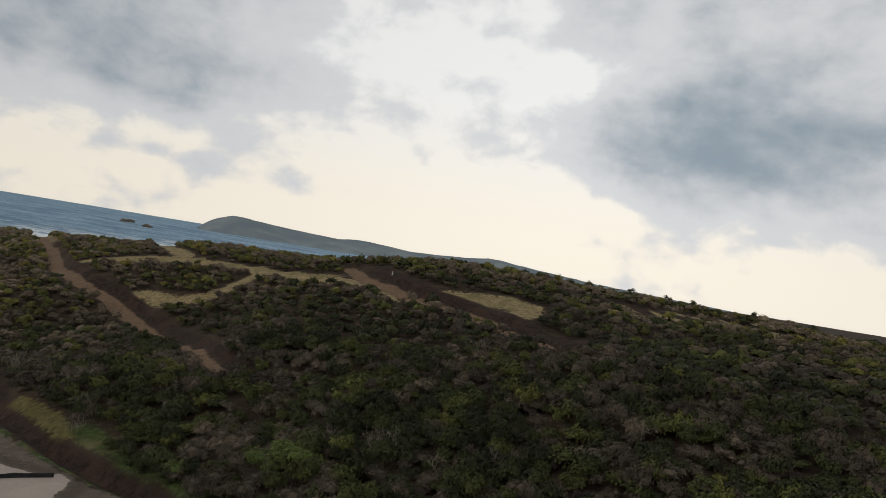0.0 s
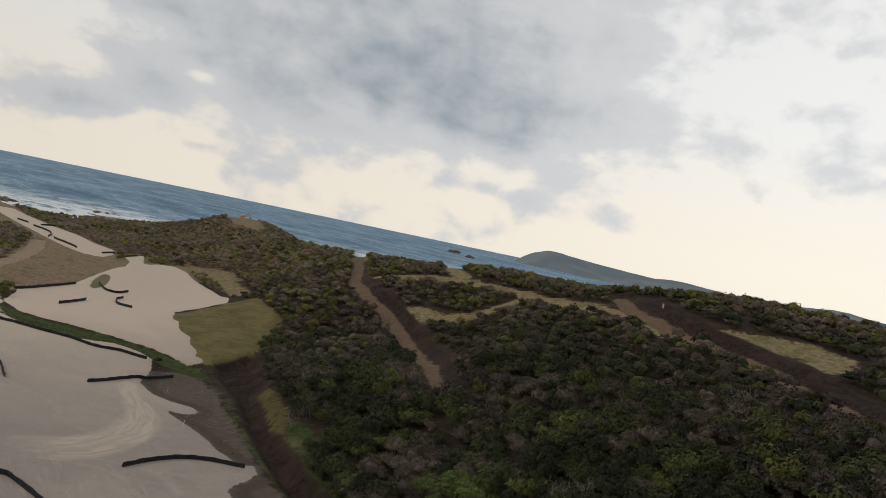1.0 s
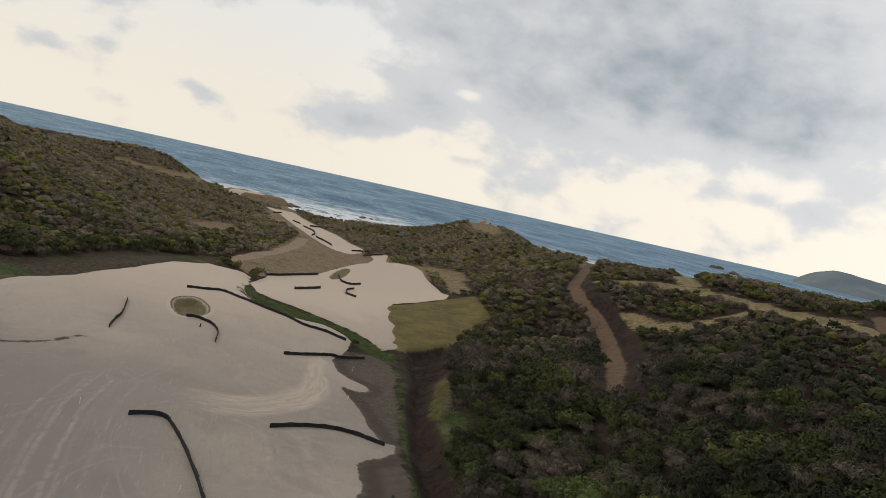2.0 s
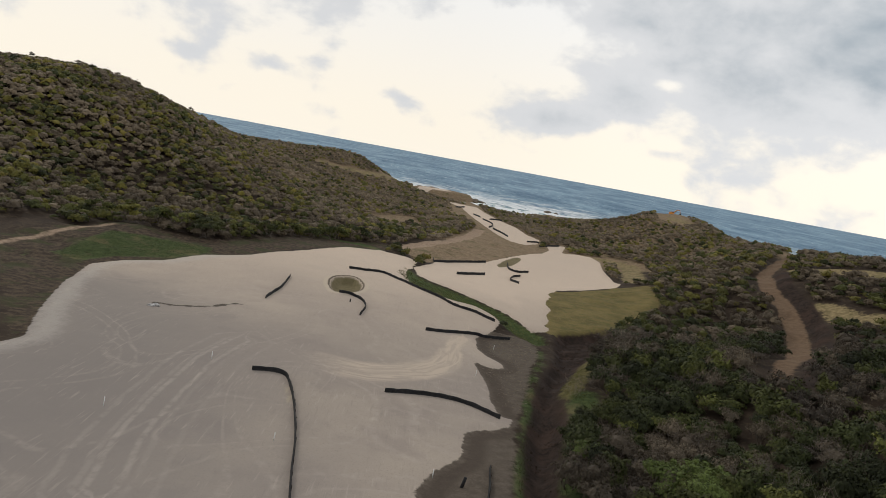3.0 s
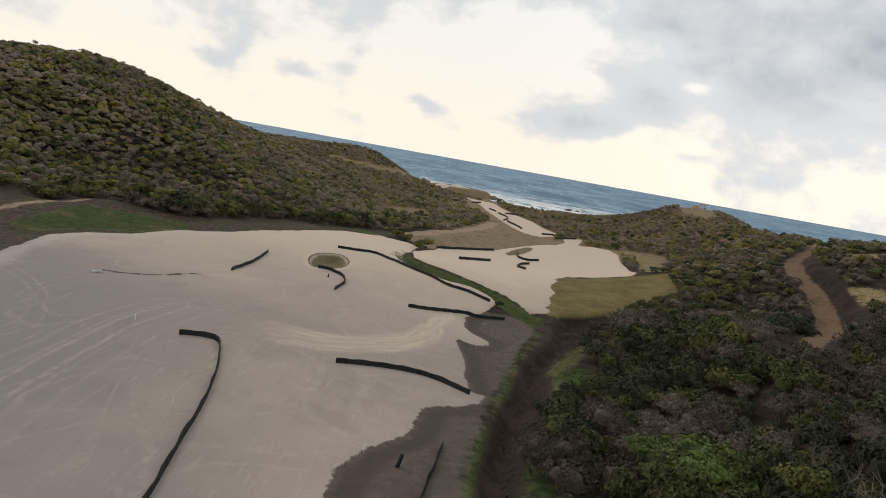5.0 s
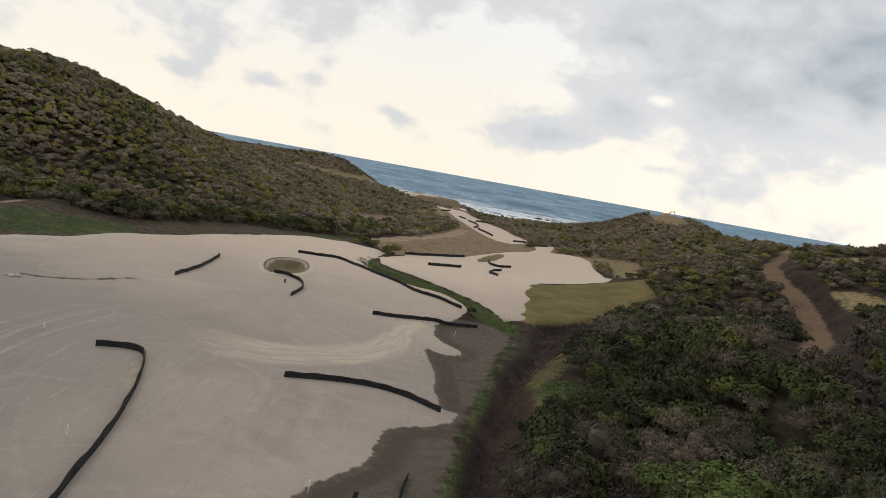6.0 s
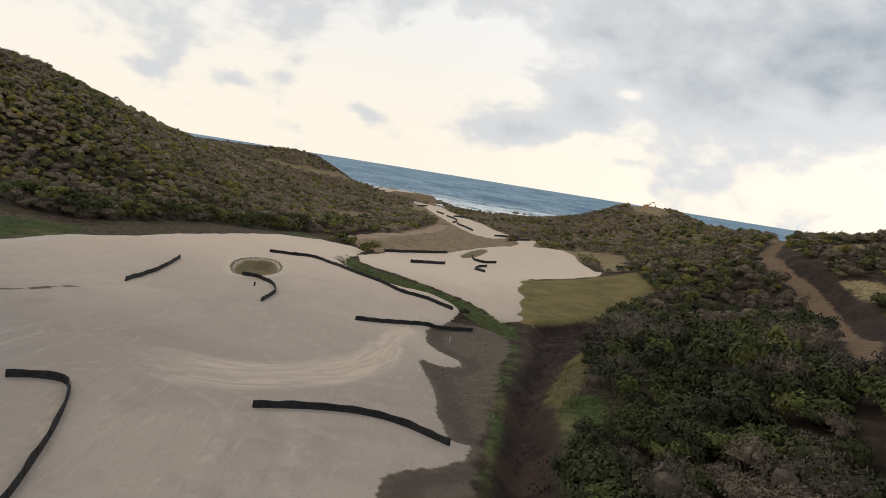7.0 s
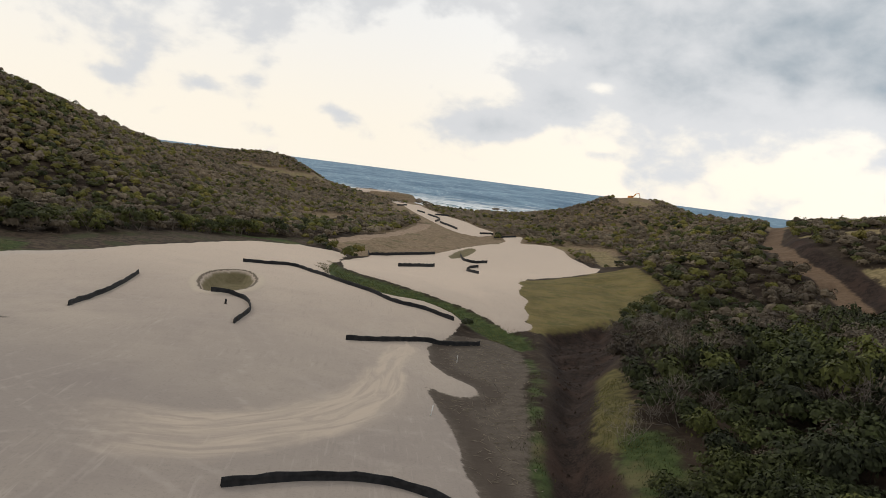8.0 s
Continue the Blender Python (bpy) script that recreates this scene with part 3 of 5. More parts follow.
def sea_look(net, sh):
    p = net.place()
    m = net.add("ShaderNodeMapping")
    net.link(p, m.inputs["Vector"])
    m.inputs["Rotation"].default_value = (0, 0, 0.35)
    m.inputs["Scale"].default_value = (0.9, 0.42, 1.0)
    swell = net.noise(0.012, 7, 0.66, m.outputs[0], 0.4)
    chop = net.noise(0.11, 8, 0.76, m.outputs[0], 0.3)
    # sky reflected on bright and dark wave faces is painted into the water colour
    water = net.mix(net.step(net.math("ADD", net.math("MULTIPLY", swell, 0.5), net.math("MULTIPLY", chop, 0.5)), 0.40, 0.60), (0.036, 0.118, 0.205), (0.22, 0.35, 0.445))
    shallow = net.math("ADD", net.attr("depth"), net.math("MULTIPLY", net.math("SUBTRACT", net.noise(0.05, 5, 0.6, p), 0.5), 9.0))
    water = net.mix(net.step(shallow, 7.0, 1.0), water, (0.10, 0.21, 0.235))
    caps = net.math("MULTIPLY", net.step(chop, 0.59, 0.645), net.step(swell, 0.44, 0.56))
    caps = net.math("MULTIPLY", caps, net.step(net.attr("depth"), 40.0, 5.0, 0.6, 1.0))
    surf = net.math("MULTIPLY", net.step(shallow, 8.0, 3.0), net.step(net.noise(0.06, 6, 0.7, m.outputs[0], 0.8), 0.38, 0.5))
    foam = net.math("MAXIMUM", caps, surf)
    net.link(net.mix(foam, water, (0.80, 0.82, 0.82)), sh.inputs["Base Color"])
    matt(sh, 0.55, 0.16)
    bump(net, sh, net.math("ADD", chop, swell), 2.2)


def leaf_look(tones, low=0.62, high=1.45):
    def build(net, sh):
        p = net.place()
        tone = net.attr("tone")
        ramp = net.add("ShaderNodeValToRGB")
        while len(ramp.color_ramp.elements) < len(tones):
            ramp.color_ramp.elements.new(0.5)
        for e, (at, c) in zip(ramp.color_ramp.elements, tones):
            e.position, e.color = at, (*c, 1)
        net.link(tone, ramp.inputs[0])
        geo = net.add("ShaderNodeNewGeometry")
        each = net.step(geo.outputs["Random Per Island"], 0.0, 1.0, low, high)
        thing = net.step(net.add("ShaderNodeObjectInfo").outputs["Random"], 0.0, 1.0, 0.85, 1.15)
        patch = net.step(net.noise(0.05, 4, 0.6, p), 0.3, 0.7, 0.66, 1.34)
        k = net.math("MULTIPLY", net.math("MULTIPLY", each, patch), thing)
        c = net.add("ShaderNodeVectorMath", operation="SCALE")
        net.link(ramp.outputs[0], c.inputs[0])
        net.link(k, c.inputs["Scale"])
        net.link(c.outputs[0], sh.inputs["Base Color"])
        matt(sh, 0.75, 0.2)
    return build


def bark_look(a, b):
    def build(net, sh):
        p = net.place()
        net.link(net.mix(net.step(net.noise(4.0, 5, 0.6, p), 0.3, 0.7), a, b), sh.inputs["Base Color"])
        matt(sh, 0.9, 0.15)
    return build


def plain_look(a, b, scale=3.0, rough=0.8, gloss=0.3, metal=0.0):
    def build(net, sh):
        p = net.place()
        n = net.noise(scale, 5, 0.6, p)
        net.link(net.mix(net.step(n, 0.35, 0.7), a, b), sh.inputs["Base Color"])
        matt(sh, rough, gloss)
        sh.inputs["Metallic"].default_value = metal
        bump(net, sh, n, 0.02)
    return build


M_GROUND = material("ground", ground_look)
M_SEA = material("sea", sea_look)
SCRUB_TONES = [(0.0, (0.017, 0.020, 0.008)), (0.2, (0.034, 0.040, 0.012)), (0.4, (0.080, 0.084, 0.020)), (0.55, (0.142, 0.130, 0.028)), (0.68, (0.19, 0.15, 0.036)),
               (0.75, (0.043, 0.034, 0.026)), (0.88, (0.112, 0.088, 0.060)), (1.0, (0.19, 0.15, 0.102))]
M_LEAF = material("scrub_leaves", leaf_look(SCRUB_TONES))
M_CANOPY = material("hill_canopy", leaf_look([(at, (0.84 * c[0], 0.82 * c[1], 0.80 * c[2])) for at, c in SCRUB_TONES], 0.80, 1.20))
M_FRESH = material("fresh_leaves", leaf_look([(0.0, (0.048, 0.066, 0.017)), (1.0, (0.098, 0.122, 0.030))]))
M_TWIG = material("bare_twigs", bark_look((0.10, 0.082, 0.068), (0.18, 0.152, 0.125)))
M_PALE_WOOD = material("bleached_wood", bark_look((0.17, 0.145, 0.115), (0.30, 0.255, 0.20)))
M_BARK = material("bark", bark_look((0.09, 0.07, 0.055), (0.17, 0.14, 0.11)))
M_CLOTH = material("black_fabric", plain_look((0.012, 0.012, 0.013), (0.028, 0.027, 0.027), 2.0, 0.75, 0.25))
M_STAKE = material("stake_wood", plain_look((0.05, 0.04, 0.03), (0.10, 0.08, 0.06), 6.0))
M_WHITE = material("white_plastic", plain_look((0.72, 0.72, 0.70), (0.80, 0.80, 0.78), 4.0, 0.5, 0.4))
M_ROCK = material("rock", plain_look((0.075, 0.06, 0.046), (0.24, 0.19, 0.135), 0.5, 0.9, 0.2))
M_CLOD = material("clods", plain_look((0.020, 0.014, 0.011), (0.070, 0.048, 0.035), 1.5, 0.95, 0.1))
M_STRAW = material("straw", plain_look((0.16, 0.13, 0.095), (0.30, 0.25, 0.19), 2.0, 0.9, 0.1))
# distance haze over the far slopes is put into this blue-grey colour
M_FAR_HAZE = material("hazed_slopes", plain_look((0.17, 0.205, 0.225), (0.235, 0.265, 0.27), 0.008, 1.0, 0.0))
M_ORANGE = material("orange_paint", plain_look((0.62, 0.22, 0.03), (0.70, 0.28, 0.05), 2.0, 0.45, 0.4))
M_STEEL = material("dark_steel", plain_look((0.03, 0.03, 0.03), (0.07, 0.065, 0.06), 3.0, 0.6, 0.4, 0.4))
M_GLASS = material("cab_glass", plain_look((0.02, 0.025, 0.03), (0.03, 0.035, 0.04), 1.0, 0.1, 0.5))
M_DEBRIS = material("litter", plain_look((0.30, 0.29, 0.28), (0.52, 0.50, 0.48), 5.0))


# ---- ground and sea ----
def graded(parts):
    """Grid lines from (start, end, step) stretches."""
    return np.concatenate([np.arange(a, b, s) for a, b, s in parts] + [np.array([parts[-1][1]])])


def mesh_of(name, verts, faces, mat, flat=False):
    """A mesh of faces that all have the same number of corners."""
    faces = np.asarray(faces)
    me = bpy.data.meshes.new(name)
    me.vertices.add(len(verts))
    me.vertices.foreach_set("co", np.asarray(verts, np.float32).ravel())
    me.loops.add(faces.size)
    me.polygons.add(len(faces))
    me.loops.foreach_set("vertex_index", faces.ravel().astype(np.int32))
    me.polygons.foreach_set("loop_start", np.arange(len(faces), dtype=np.int32) * faces.shape[1])
    me.polygons.foreach_set("use_smooth", np.full(len(faces), not flat))
    me.update()
    me.materials.append(mat)
    return me


def field(me, name, values):
    a = me.attributes.new(name, "FLOAT", "POINT")
    a.data.foreach_set("value", np.asarray(values, np.float32))


def sheet(name, xs, ys, zfun, mat):
    gx, gy = np.meshgrid(xs, ys)
    x, y = gx.ravel(), gy.ravel()
    n, m = len(xs), len(ys)
    i = (np.arange(m - 1)[:, None] * n + np.arange(n - 1)).ravel()
    me = mesh_of(name, np.stack([x, y, zfun(x, y)], 1), np.stack([i, i + 1, i + n + 1, i + n], 1), mat)
    return new(name, me), x, y


def most(*fields):
    out = fields[0]
    for f in fields[1:]:
        out = np.maximum(out, f)
    return out


def near(x, y, line, half):
    return half - beside(x, y, line)[0]


XS = graded([(-2600, -700, 120), (-700, -300, 12), (-300, -110, 4), (-110, -22, 1.5), (-22, -9, 0.7), (-9, 8, 1.5), (8, 32, 0.75), (32, 150, 1.5), (150, 260, 3), (260, 500, 8), (500, 3000, 120)])
YS = graded([(-1200, -200, 80), (-200, 0, 6), (0, 45, 1.5), (45, 130, 1.0), (130, 153, 0.75), (153, 260, 1.5), (260, 420, 2.5), (420, 720, 4), (720, 1000, 20), (1000, 2500, 150)])
ground, gx, gy = sheet("ground", XS, YS, land, M_GROUND)
tagged(ground, "sandy valley floor between scrub-covered hills", "ground", kind="structure")
gm = ground.data
WEEDS_W = [(8.8, 48), (10.2, 57), (12.4, 69.4), (14.6, 80.1), (16.4, 90.5), (18.8, 101), (21.6, 110), (24, 123)]
WEEDS_E = [(14.4, 52), (17.4, 64), (19.6, 74), (22, 82), (24, 88.5)]
field(gm, "sand", most(sand_at(gx, gy), inside(gx, gy, CAPE_SAND) - 7))
field(gm, "crust", inside(gx, gy, SAND_MAIN))
field(gm, "damp", inside(gx, gy, DIMMED_SAND))
field(gm, "pit_edge", inside(gx, gy, PIT))
# the gy term paints a light falloff, paler with distance along the main sand
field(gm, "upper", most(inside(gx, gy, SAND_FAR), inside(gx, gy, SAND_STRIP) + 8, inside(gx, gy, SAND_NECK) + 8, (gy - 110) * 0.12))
field(gm, "pit", most(inside(gx, gy, PIT) - 0.35, inside(gx, gy, PIT2) - 0.5))
field(gm, "mud", most(inside(gx, gy, MUD), inside(gx, gy, MUD_LOW)))
field(gm, "earth", most(np.minimum(inside(gx, gy, GULLY), -inside(gx, gy, YELLOW_BANK)), near(gx, gy, ROAD_A_BANK, 1.7), near(gx, gy, ROAD_B_BANK, 2.6), near(gx, gy, BROWN_CUT, 2.5)))
field(gm, "green", most(inside(gx, gy, SWALE), inside(gx, gy, GREEN_SHELF) - 2.6, inside(gx, gy, GREEN_W2) - 3.6, near(gx, gy, GREEN_W3, 2.5), near(gx, gy, WEEDS_W, 0.5) + 0.9 * waves(gx, gy, 9, 33), near(gx, gy, [(22.5, 84.5), (24.2, 89)], 1.6), near(gx, gy, WEEDS_E, 1.5) + 0.7 * waves(gx, gy, 9, 34)))
field(gm, "olive", inside(gx, gy, OLIVE) + 1.4)
field(gm, "sward", inside(gx, gy, YELLOW_BANK))
field(gm, "tan", most(*[near(gx, gy, w, 3.0) for w in TAN_WAYS], *[near(gx, gy, w, 4.0) for w in TAN_SPOTS]))
field(gm, "road", most(near(gx, gy, ROAD_A[:-2], 2.2), near(gx, gy, ROAD_A[-3:-1], 1.7), near(gx, gy, ROAD_A[-2:], 1.3), near(gx, gy, ROAD_B_C, 2.1)))
field(gm, "path", most(near(gx, gy, TRACK_W, 0.9), near(gx, gy, TRACK_MID, 3.2)))
field(gm, "bare", most(inside(gx, gy, BARE_MID) + 3, np.minimum((gy - 290) * 0.1, 4.0)))
field(gm, "scar", inside(gx, gy, BANK_W) + 1.0)
pale = beside(gx, gy, curved(PALE_TRACKS, 3).tolist(), True)
field(gm, "pale", pale[1])
field(gm, "along", pale[2])
field(gm, "rut", np.where(beside(gx, gy, RUTS)[0] < 12, beside(gx, gy, curved(RUTS, 4).tolist())[1], 50))
field(gm, "spill", near(gx, gy, [(-14.7, 73.2), (-13.9, 70.5), (-13.2, 68.2)], 0.35))
field(gm, "scour", near(gx, gy, TYRE_HOLE, 0.6) + 0.35 * waves(gx, gy, 5, 51))

SX = graded([(-4800, -600, 140), (-600, 900, 8), (900, 4900, 140)])
SY = graded([(330, 1000, 8), (1000, 4900, 130)])
sea, sx, sy = sheet("sea", SX, SY, lambda x, y: np.full(x.shape, SEA), M_SEA)
tagged(sea, "choppy blue open sea with white surf along the shore", "sea", kind="structure")
field(sea.data, "depth", SEA - land(sx, sy))


# ---- helpers for things ----
def part(name, me, parent=None, label=""):
    """Links a mesh as one object under a thing or a part."""
    ob = new(name, me)
    ob.parent = parent
    if label:
        ob["label"] = label
    return ob


def thing(name, label, category, group="", at=None):
    """An empty that holds the parts of a thing."""
    ob = tagged(new(name), label, category, group)
    if at is not None:
        ob.matrix_basis = at
    return ob


def bm_mesh(name, bm, mat, flat=True):
    me = bpy.data.meshes.new(name)
    bmesh.ops.recalc_face_normals(bm, faces=bm.faces)
    bm.to_mesh(me)
    bm.free()
    me.materials.append(mat)
    if not flat:
        me.polygons.foreach_set("use_smooth", np.ones(len(me.polygons), bool))
    return me


def box(bm, size, m=Matrix(), bevel=0.0):
    made = bmesh.ops.create_cube(bm, size=1.0, matrix=m @ Matrix.Diagonal((*size, 1)))
    if bevel:
        edges = list({e for v in made["verts"] for e in v.link_edges})
        bmesh.ops.bevel(bm, geom=edges, offset=bevel, segments=1, affect="EDGES")


def rod(bm, a, b, r0, r1, sides=8):
    a, b = Vector(a), Vector(b)
    turn = (b - a).to_track_quat("Z", "Y").to_matrix().to_4x4()
    m = Matrix.Translation((a + b) / 2) @ turn
    bmesh.ops.create_cone(bm, cap_ends=True, segments=sides, radius1=r0, radius2=r1, depth=(b - a).length, matrix=m)


def stand(x, y):
    return float(land(np.array([float(x)]), np.array([float(y)]))[0])


# ---- plants ----
def tube(points, radii, sides=3):
    """A tapered limb as vertices and quads."""
    p = np.asarray(points, float)
    d = np.gradient(p, axis=0)
    d /= np.linalg.norm(d, axis=1)[:, None] + 1e-9
    side = np.cross(d, [0.3, 0.7, 0.2])
    side /= np.linalg.norm(side, axis=1)[:, None] + 1e-9
    up = np.cross(d, side)
    a = np.arange(sides) / sides * 6.2832
    v = (p[:, None] + np.asarray(radii)[:, None, None] * (np.cos(a)[None, :, None] * side[:, None] + np.sin(a)[None, :, None] * up[:, None])).reshape(-1, 3)
    f = [(i * sides + j, i * sides + (j + 1) % sides, (i + 1) * sides + (j + 1) % sides, (i + 1) * sides + j) for i in range(len(p) - 1) for j in range(sides)]
    return v, np.array(f)


def join(pieces):
    vs, fs, n = [], [], 0
    for v, f in pieces:
        vs.append(v)
        fs.append(f + n)
        n += len(v)
    return np.vstack(vs), np.vstack(fs)


def limbs(r, height, spread, count, depth, thick, sides=3):
    """Stems that fork upwards and outwards, from the origin."""
    out, tips = [], []

    def grow(start, way, length, rad, left):
        n = 4
        pts, w = [start], way.copy()
        for _ in range(n):
            w = w + r.normal(0, 0.16, 3)
            w[2] += 0.05
            w /= np.linalg.norm(w)
            pts.append(pts[-1] + w * length / n)
        out.append(tube(pts, np.linspace(rad, rad * 0.55, n + 1), sides))
        if left == 0:
            tips.append(pts[-1])
            return
        for _ in range(r.integers(2, 4)):
            k = w + r.normal(0, 0.55, 3) * np.array([1, 1, 0.6])
            grow(pts[-1], k / np.linalg.norm(k), length * r.uniform(0.55, 0.8), rad * 0.55, left - 1)

    for i in range(count):
        a = 6.2832 * (i + r.uniform(0, 0.8)) / count
        w = np.array([math.cos(a) * spread, math.sin(a) * spread, 1.0])
        grow(np.array([math.cos(a) * 0.05, math.sin(a) * 0.05, -0.15]), w / np.linalg.norm(w), height * 0.45, thick, depth)
    return out, np.array(tips)


def leaf_cloud(r, lobes, count, size, long=1.35, ruffle=0.34):
    """Small leaf blades over the outer part of several rounded lobes (x, y, z, radius, flatness)."""
    lob = np.array(lobes)
    share = lob[:, 3] ** 2
    pick = r.choice(len(lob), count, p=share / share.sum())
    d = r.normal(size=(count, 3))
    d[:, 2] = np.where(d[:, 2] < -0.25, -d[:, 2], d[:, 2])
    d /= np.linalg.norm(d, axis=1)[:, None]
    shell = np.where(r.uniform(0, 1, count) < 0.75, r.uniform(0.86, 1.06, count), r.uniform(0.5, 0.86, count)) * (1 + 0.12 * np.sin(5 * d[:, 0] + 3 * d[:, 1]))
    c = lob[pick, :3] + d * (lob[pick, 3] * shell)[:, None] * np.stack([np.ones(count), np.ones(count), lob[pick, 4]], 1)
    whole = c * np.array([1.0, 1.0, 0.9])
    whole /= np.linalg.norm(whole, axis=1)[:, None] + 1e-9
    n = d + 0.45 * whole + r.normal(0, ruffle, (count, 3)) + np.array([0, 0, 0.2])
    n /= np.linalg.norm(n, axis=1)[:, None]
    u = np.cross(n, r.normal(size=(count, 3)))
    u /= np.linalg.norm(u, axis=1)[:, None]
    w = np.cross(n, u)
    s = size * r.uniform(0.6, 1.35, count)
    a, b = (u * (s * long * 0.5)[:, None]), (w * (s * 0.5)[:, None])
    v = np.stack([c - a, c + a * 0.7 - b, c + a * 0.7 + b], 1).reshape(-1, 3)
    return v, np.arange(count * 3).reshape(-1, 3)


def lobes_of(r, radius, height, count, flat=0.88):
    out = [(0, 0, height * 0.58, radius * 0.62, flat)]
    for i in range(count):
        a = 6.2832 * i / count + r.uniform(-0.4, 0.4)
        q = radius * r.uniform(0.4, 0.66)
        k = radius * r.uniform(0.34, 0.52)
        out.append((math.cos(a) * q, math.sin(a) * q, height * r.uniform(0.42, 0.78), k, flat * r.uniform(0.8, 1.1)))
    return out


def mounds(r, lobes, fill, k=7):
    """The close inner mass of each lobe: an uneven dome."""
    vs, fs, n = [], [], 0
    for x, y, z, q, flat in lobes:
        v = [(x, y, z + q * flat * fill)]
        for up, out in ((0.72, 0.68), (0.12, 1.0)):
            for j in range(k):
                a, s = 6.2832 * (j + r.uniform(-0.3, 0.3)) / k, fill * q * r.uniform(0.85, 1.12)
                v.append((x + math.cos(a) * out * s, y + math.sin(a) * out * s, z + up * flat * s))
        f = [(0, 1 + j, 1 + (j + 1) % k) for j in range(k)]
        for j in range(k):
            a, b = 1 + j, 1 + (j + 1) % k
            f += [(a, a + k, b), (b, a + k, b + k)]
        vs.append(np.array(v))
        fs.append(np.array(f) + n)
        n += len(v)
    return np.vstack(vs), np.vstack(fs)


def clumps(r, lobes, count):
    """Breaks the outer faces of the lobes up into small leafy tufts."""
    out = [(x, y, z, q * 0.82, flat) for x, y, z, q, flat in lobes]
    for _ in range(count):
        x, y, z, q, flat = lobes[r.integers(len(lobes))]
        d = r.normal(size=3)
        d[2] = abs(d[2]) * 0.8 + 0.15
        d /= np.linalg.norm(d)
        out.append((x + d[0] * q * 0.85, y + d[1] * q * 0.85, z + d[2] * q * flat * 0.85, r.uniform(0.17, 0.28), 0.85))
    return out


def shrub_shape(seed, leaves, size, twiggy=False, tufts=12, sides=6):
    """A shrub about a metre in radius: a dome of leaves or of fine dry twigs over a close inner mass."""
    r = np.random.default_rng(seed)
    core = [(0.0, 0.0, 0.42, 0.74, r.uniform(0.72, 0.95))]
    for i in range(4):
        a, q = 1.571 * i + r.uniform(-0.5, 0.5), r.uniform(0.36, 0.58)
        core.append((math.cos(a) * q, math.sin(a) * q, r.uniform(0.28, 0.66), r.uniform(0.34, 0.5), r.uniform(0.7, 1.0)))
    lob = clumps(r, core, tufts)
    if tufts < 4:
        return join([leaf_cloud(r, core, leaves, size, 1.5, 0.22), mounds(r, core[:4], 0.88, sides)])
    ruffle = 0.34 if tufts > 8 else 0.26
    shell = leaf_cloud(r, lob, leaves, size * 0.68, 3.0, ruffle + 0.2) if twiggy else leaf_cloud(r, lob, leaves, size, 1.35, ruffle)
    return join([shell, mounds(r, core if tufts > 8 else core[:3], 0.56 if tufts > 8 else 0.82, sides)])


def covers(x, y):
    """How far inside ground that carries no scrub a place lies."""
    return most(sand_at(x, y), inside(x, y, MUD), inside(x, y, MUD_LOW), inside(x, y, GULLY) - 0.3, inside(x, y, SWALE), inside(x, y, OLIVE), inside(x, y, YELLOW_BANK) - 0.5,
                inside(x, y, BANK_W), inside(x, y, BARE_MID) + 4.0, near(x, y, ROAD_A_C, 3.0), near(x, y, ROAD_B_C, 3.2), near(x, y, ROAD_A_BANK[:-1], 1.6), near(x, y, ROAD_B_BANK, 2.6),
                near(x, y, TRACK_W, 2.0), near(x, y, TRACK_MID, 3.0), near(x, y, [(-95, 60), (-75, 105), (-82, 128)], 24), near(x, y, [(6, 45), (12, 75), (18, 100), (24, 122), (29, 138)], 3.6), near(x, y, [(22.5, 84), (24.5, 89)], 2.2), near(x, y, [(10, 104), (14, 118)], 4), near(x, y, [(36, 188), (56, 214), (70, 226)], 5), *[near(x, y, w, 3.8) for w in TAN_WAYS], *[near(x, y, w, 5.6) for w in TAN_SPOTS], near(x, y, [(160, 432), (171.9, 468.8), (172, 474)], 9))


def before_strip(x, y):
    """Low ground on the landward side of the sand strip, kept bare so that the strip lies open."""
    return most(*[inside(x + 0.09 * d, y + d, SAND_STRIP) for d in (10, 22, 34, 46)], *[np.where(y > 400, inside(x + 0.04 * d, y + d, SAND_STRIP), -9) for d in (60, 75, 90)], *[inside(x, y + d, SAND_NECK) for d in (8, 18)])


def home(x, y):
    """Distance from the stretch of the valley that lies nearest to the way."""
    return beside(x, y, [(-40, 2), (0, 10), (4, 48)])[0]


def spots(r, x0, x1, y0, y1, step):
    gx_, gy_ = np.meshgrid(np.arange(x0, x1, step), np.arange(y0, y1, step))
    x = gx_.ravel() + r.uniform(-0.48, 0.48, gx_.size) * step
    y = gy_.ravel() + r.uniform(-0.48, 0.48, gx_.size) * step
    return x, y


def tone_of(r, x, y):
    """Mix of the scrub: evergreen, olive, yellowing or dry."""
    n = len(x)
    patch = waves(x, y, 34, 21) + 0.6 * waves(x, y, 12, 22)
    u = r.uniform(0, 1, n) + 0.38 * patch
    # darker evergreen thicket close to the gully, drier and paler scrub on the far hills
    # near tones also carry canopy shade and lens falloff, put into the colour
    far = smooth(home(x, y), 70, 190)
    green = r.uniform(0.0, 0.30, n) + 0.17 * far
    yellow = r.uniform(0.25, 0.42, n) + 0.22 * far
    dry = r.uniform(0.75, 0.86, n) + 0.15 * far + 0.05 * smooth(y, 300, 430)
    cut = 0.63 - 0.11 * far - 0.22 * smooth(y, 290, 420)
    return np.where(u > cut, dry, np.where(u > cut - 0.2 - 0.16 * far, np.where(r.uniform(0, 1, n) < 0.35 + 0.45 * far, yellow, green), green))


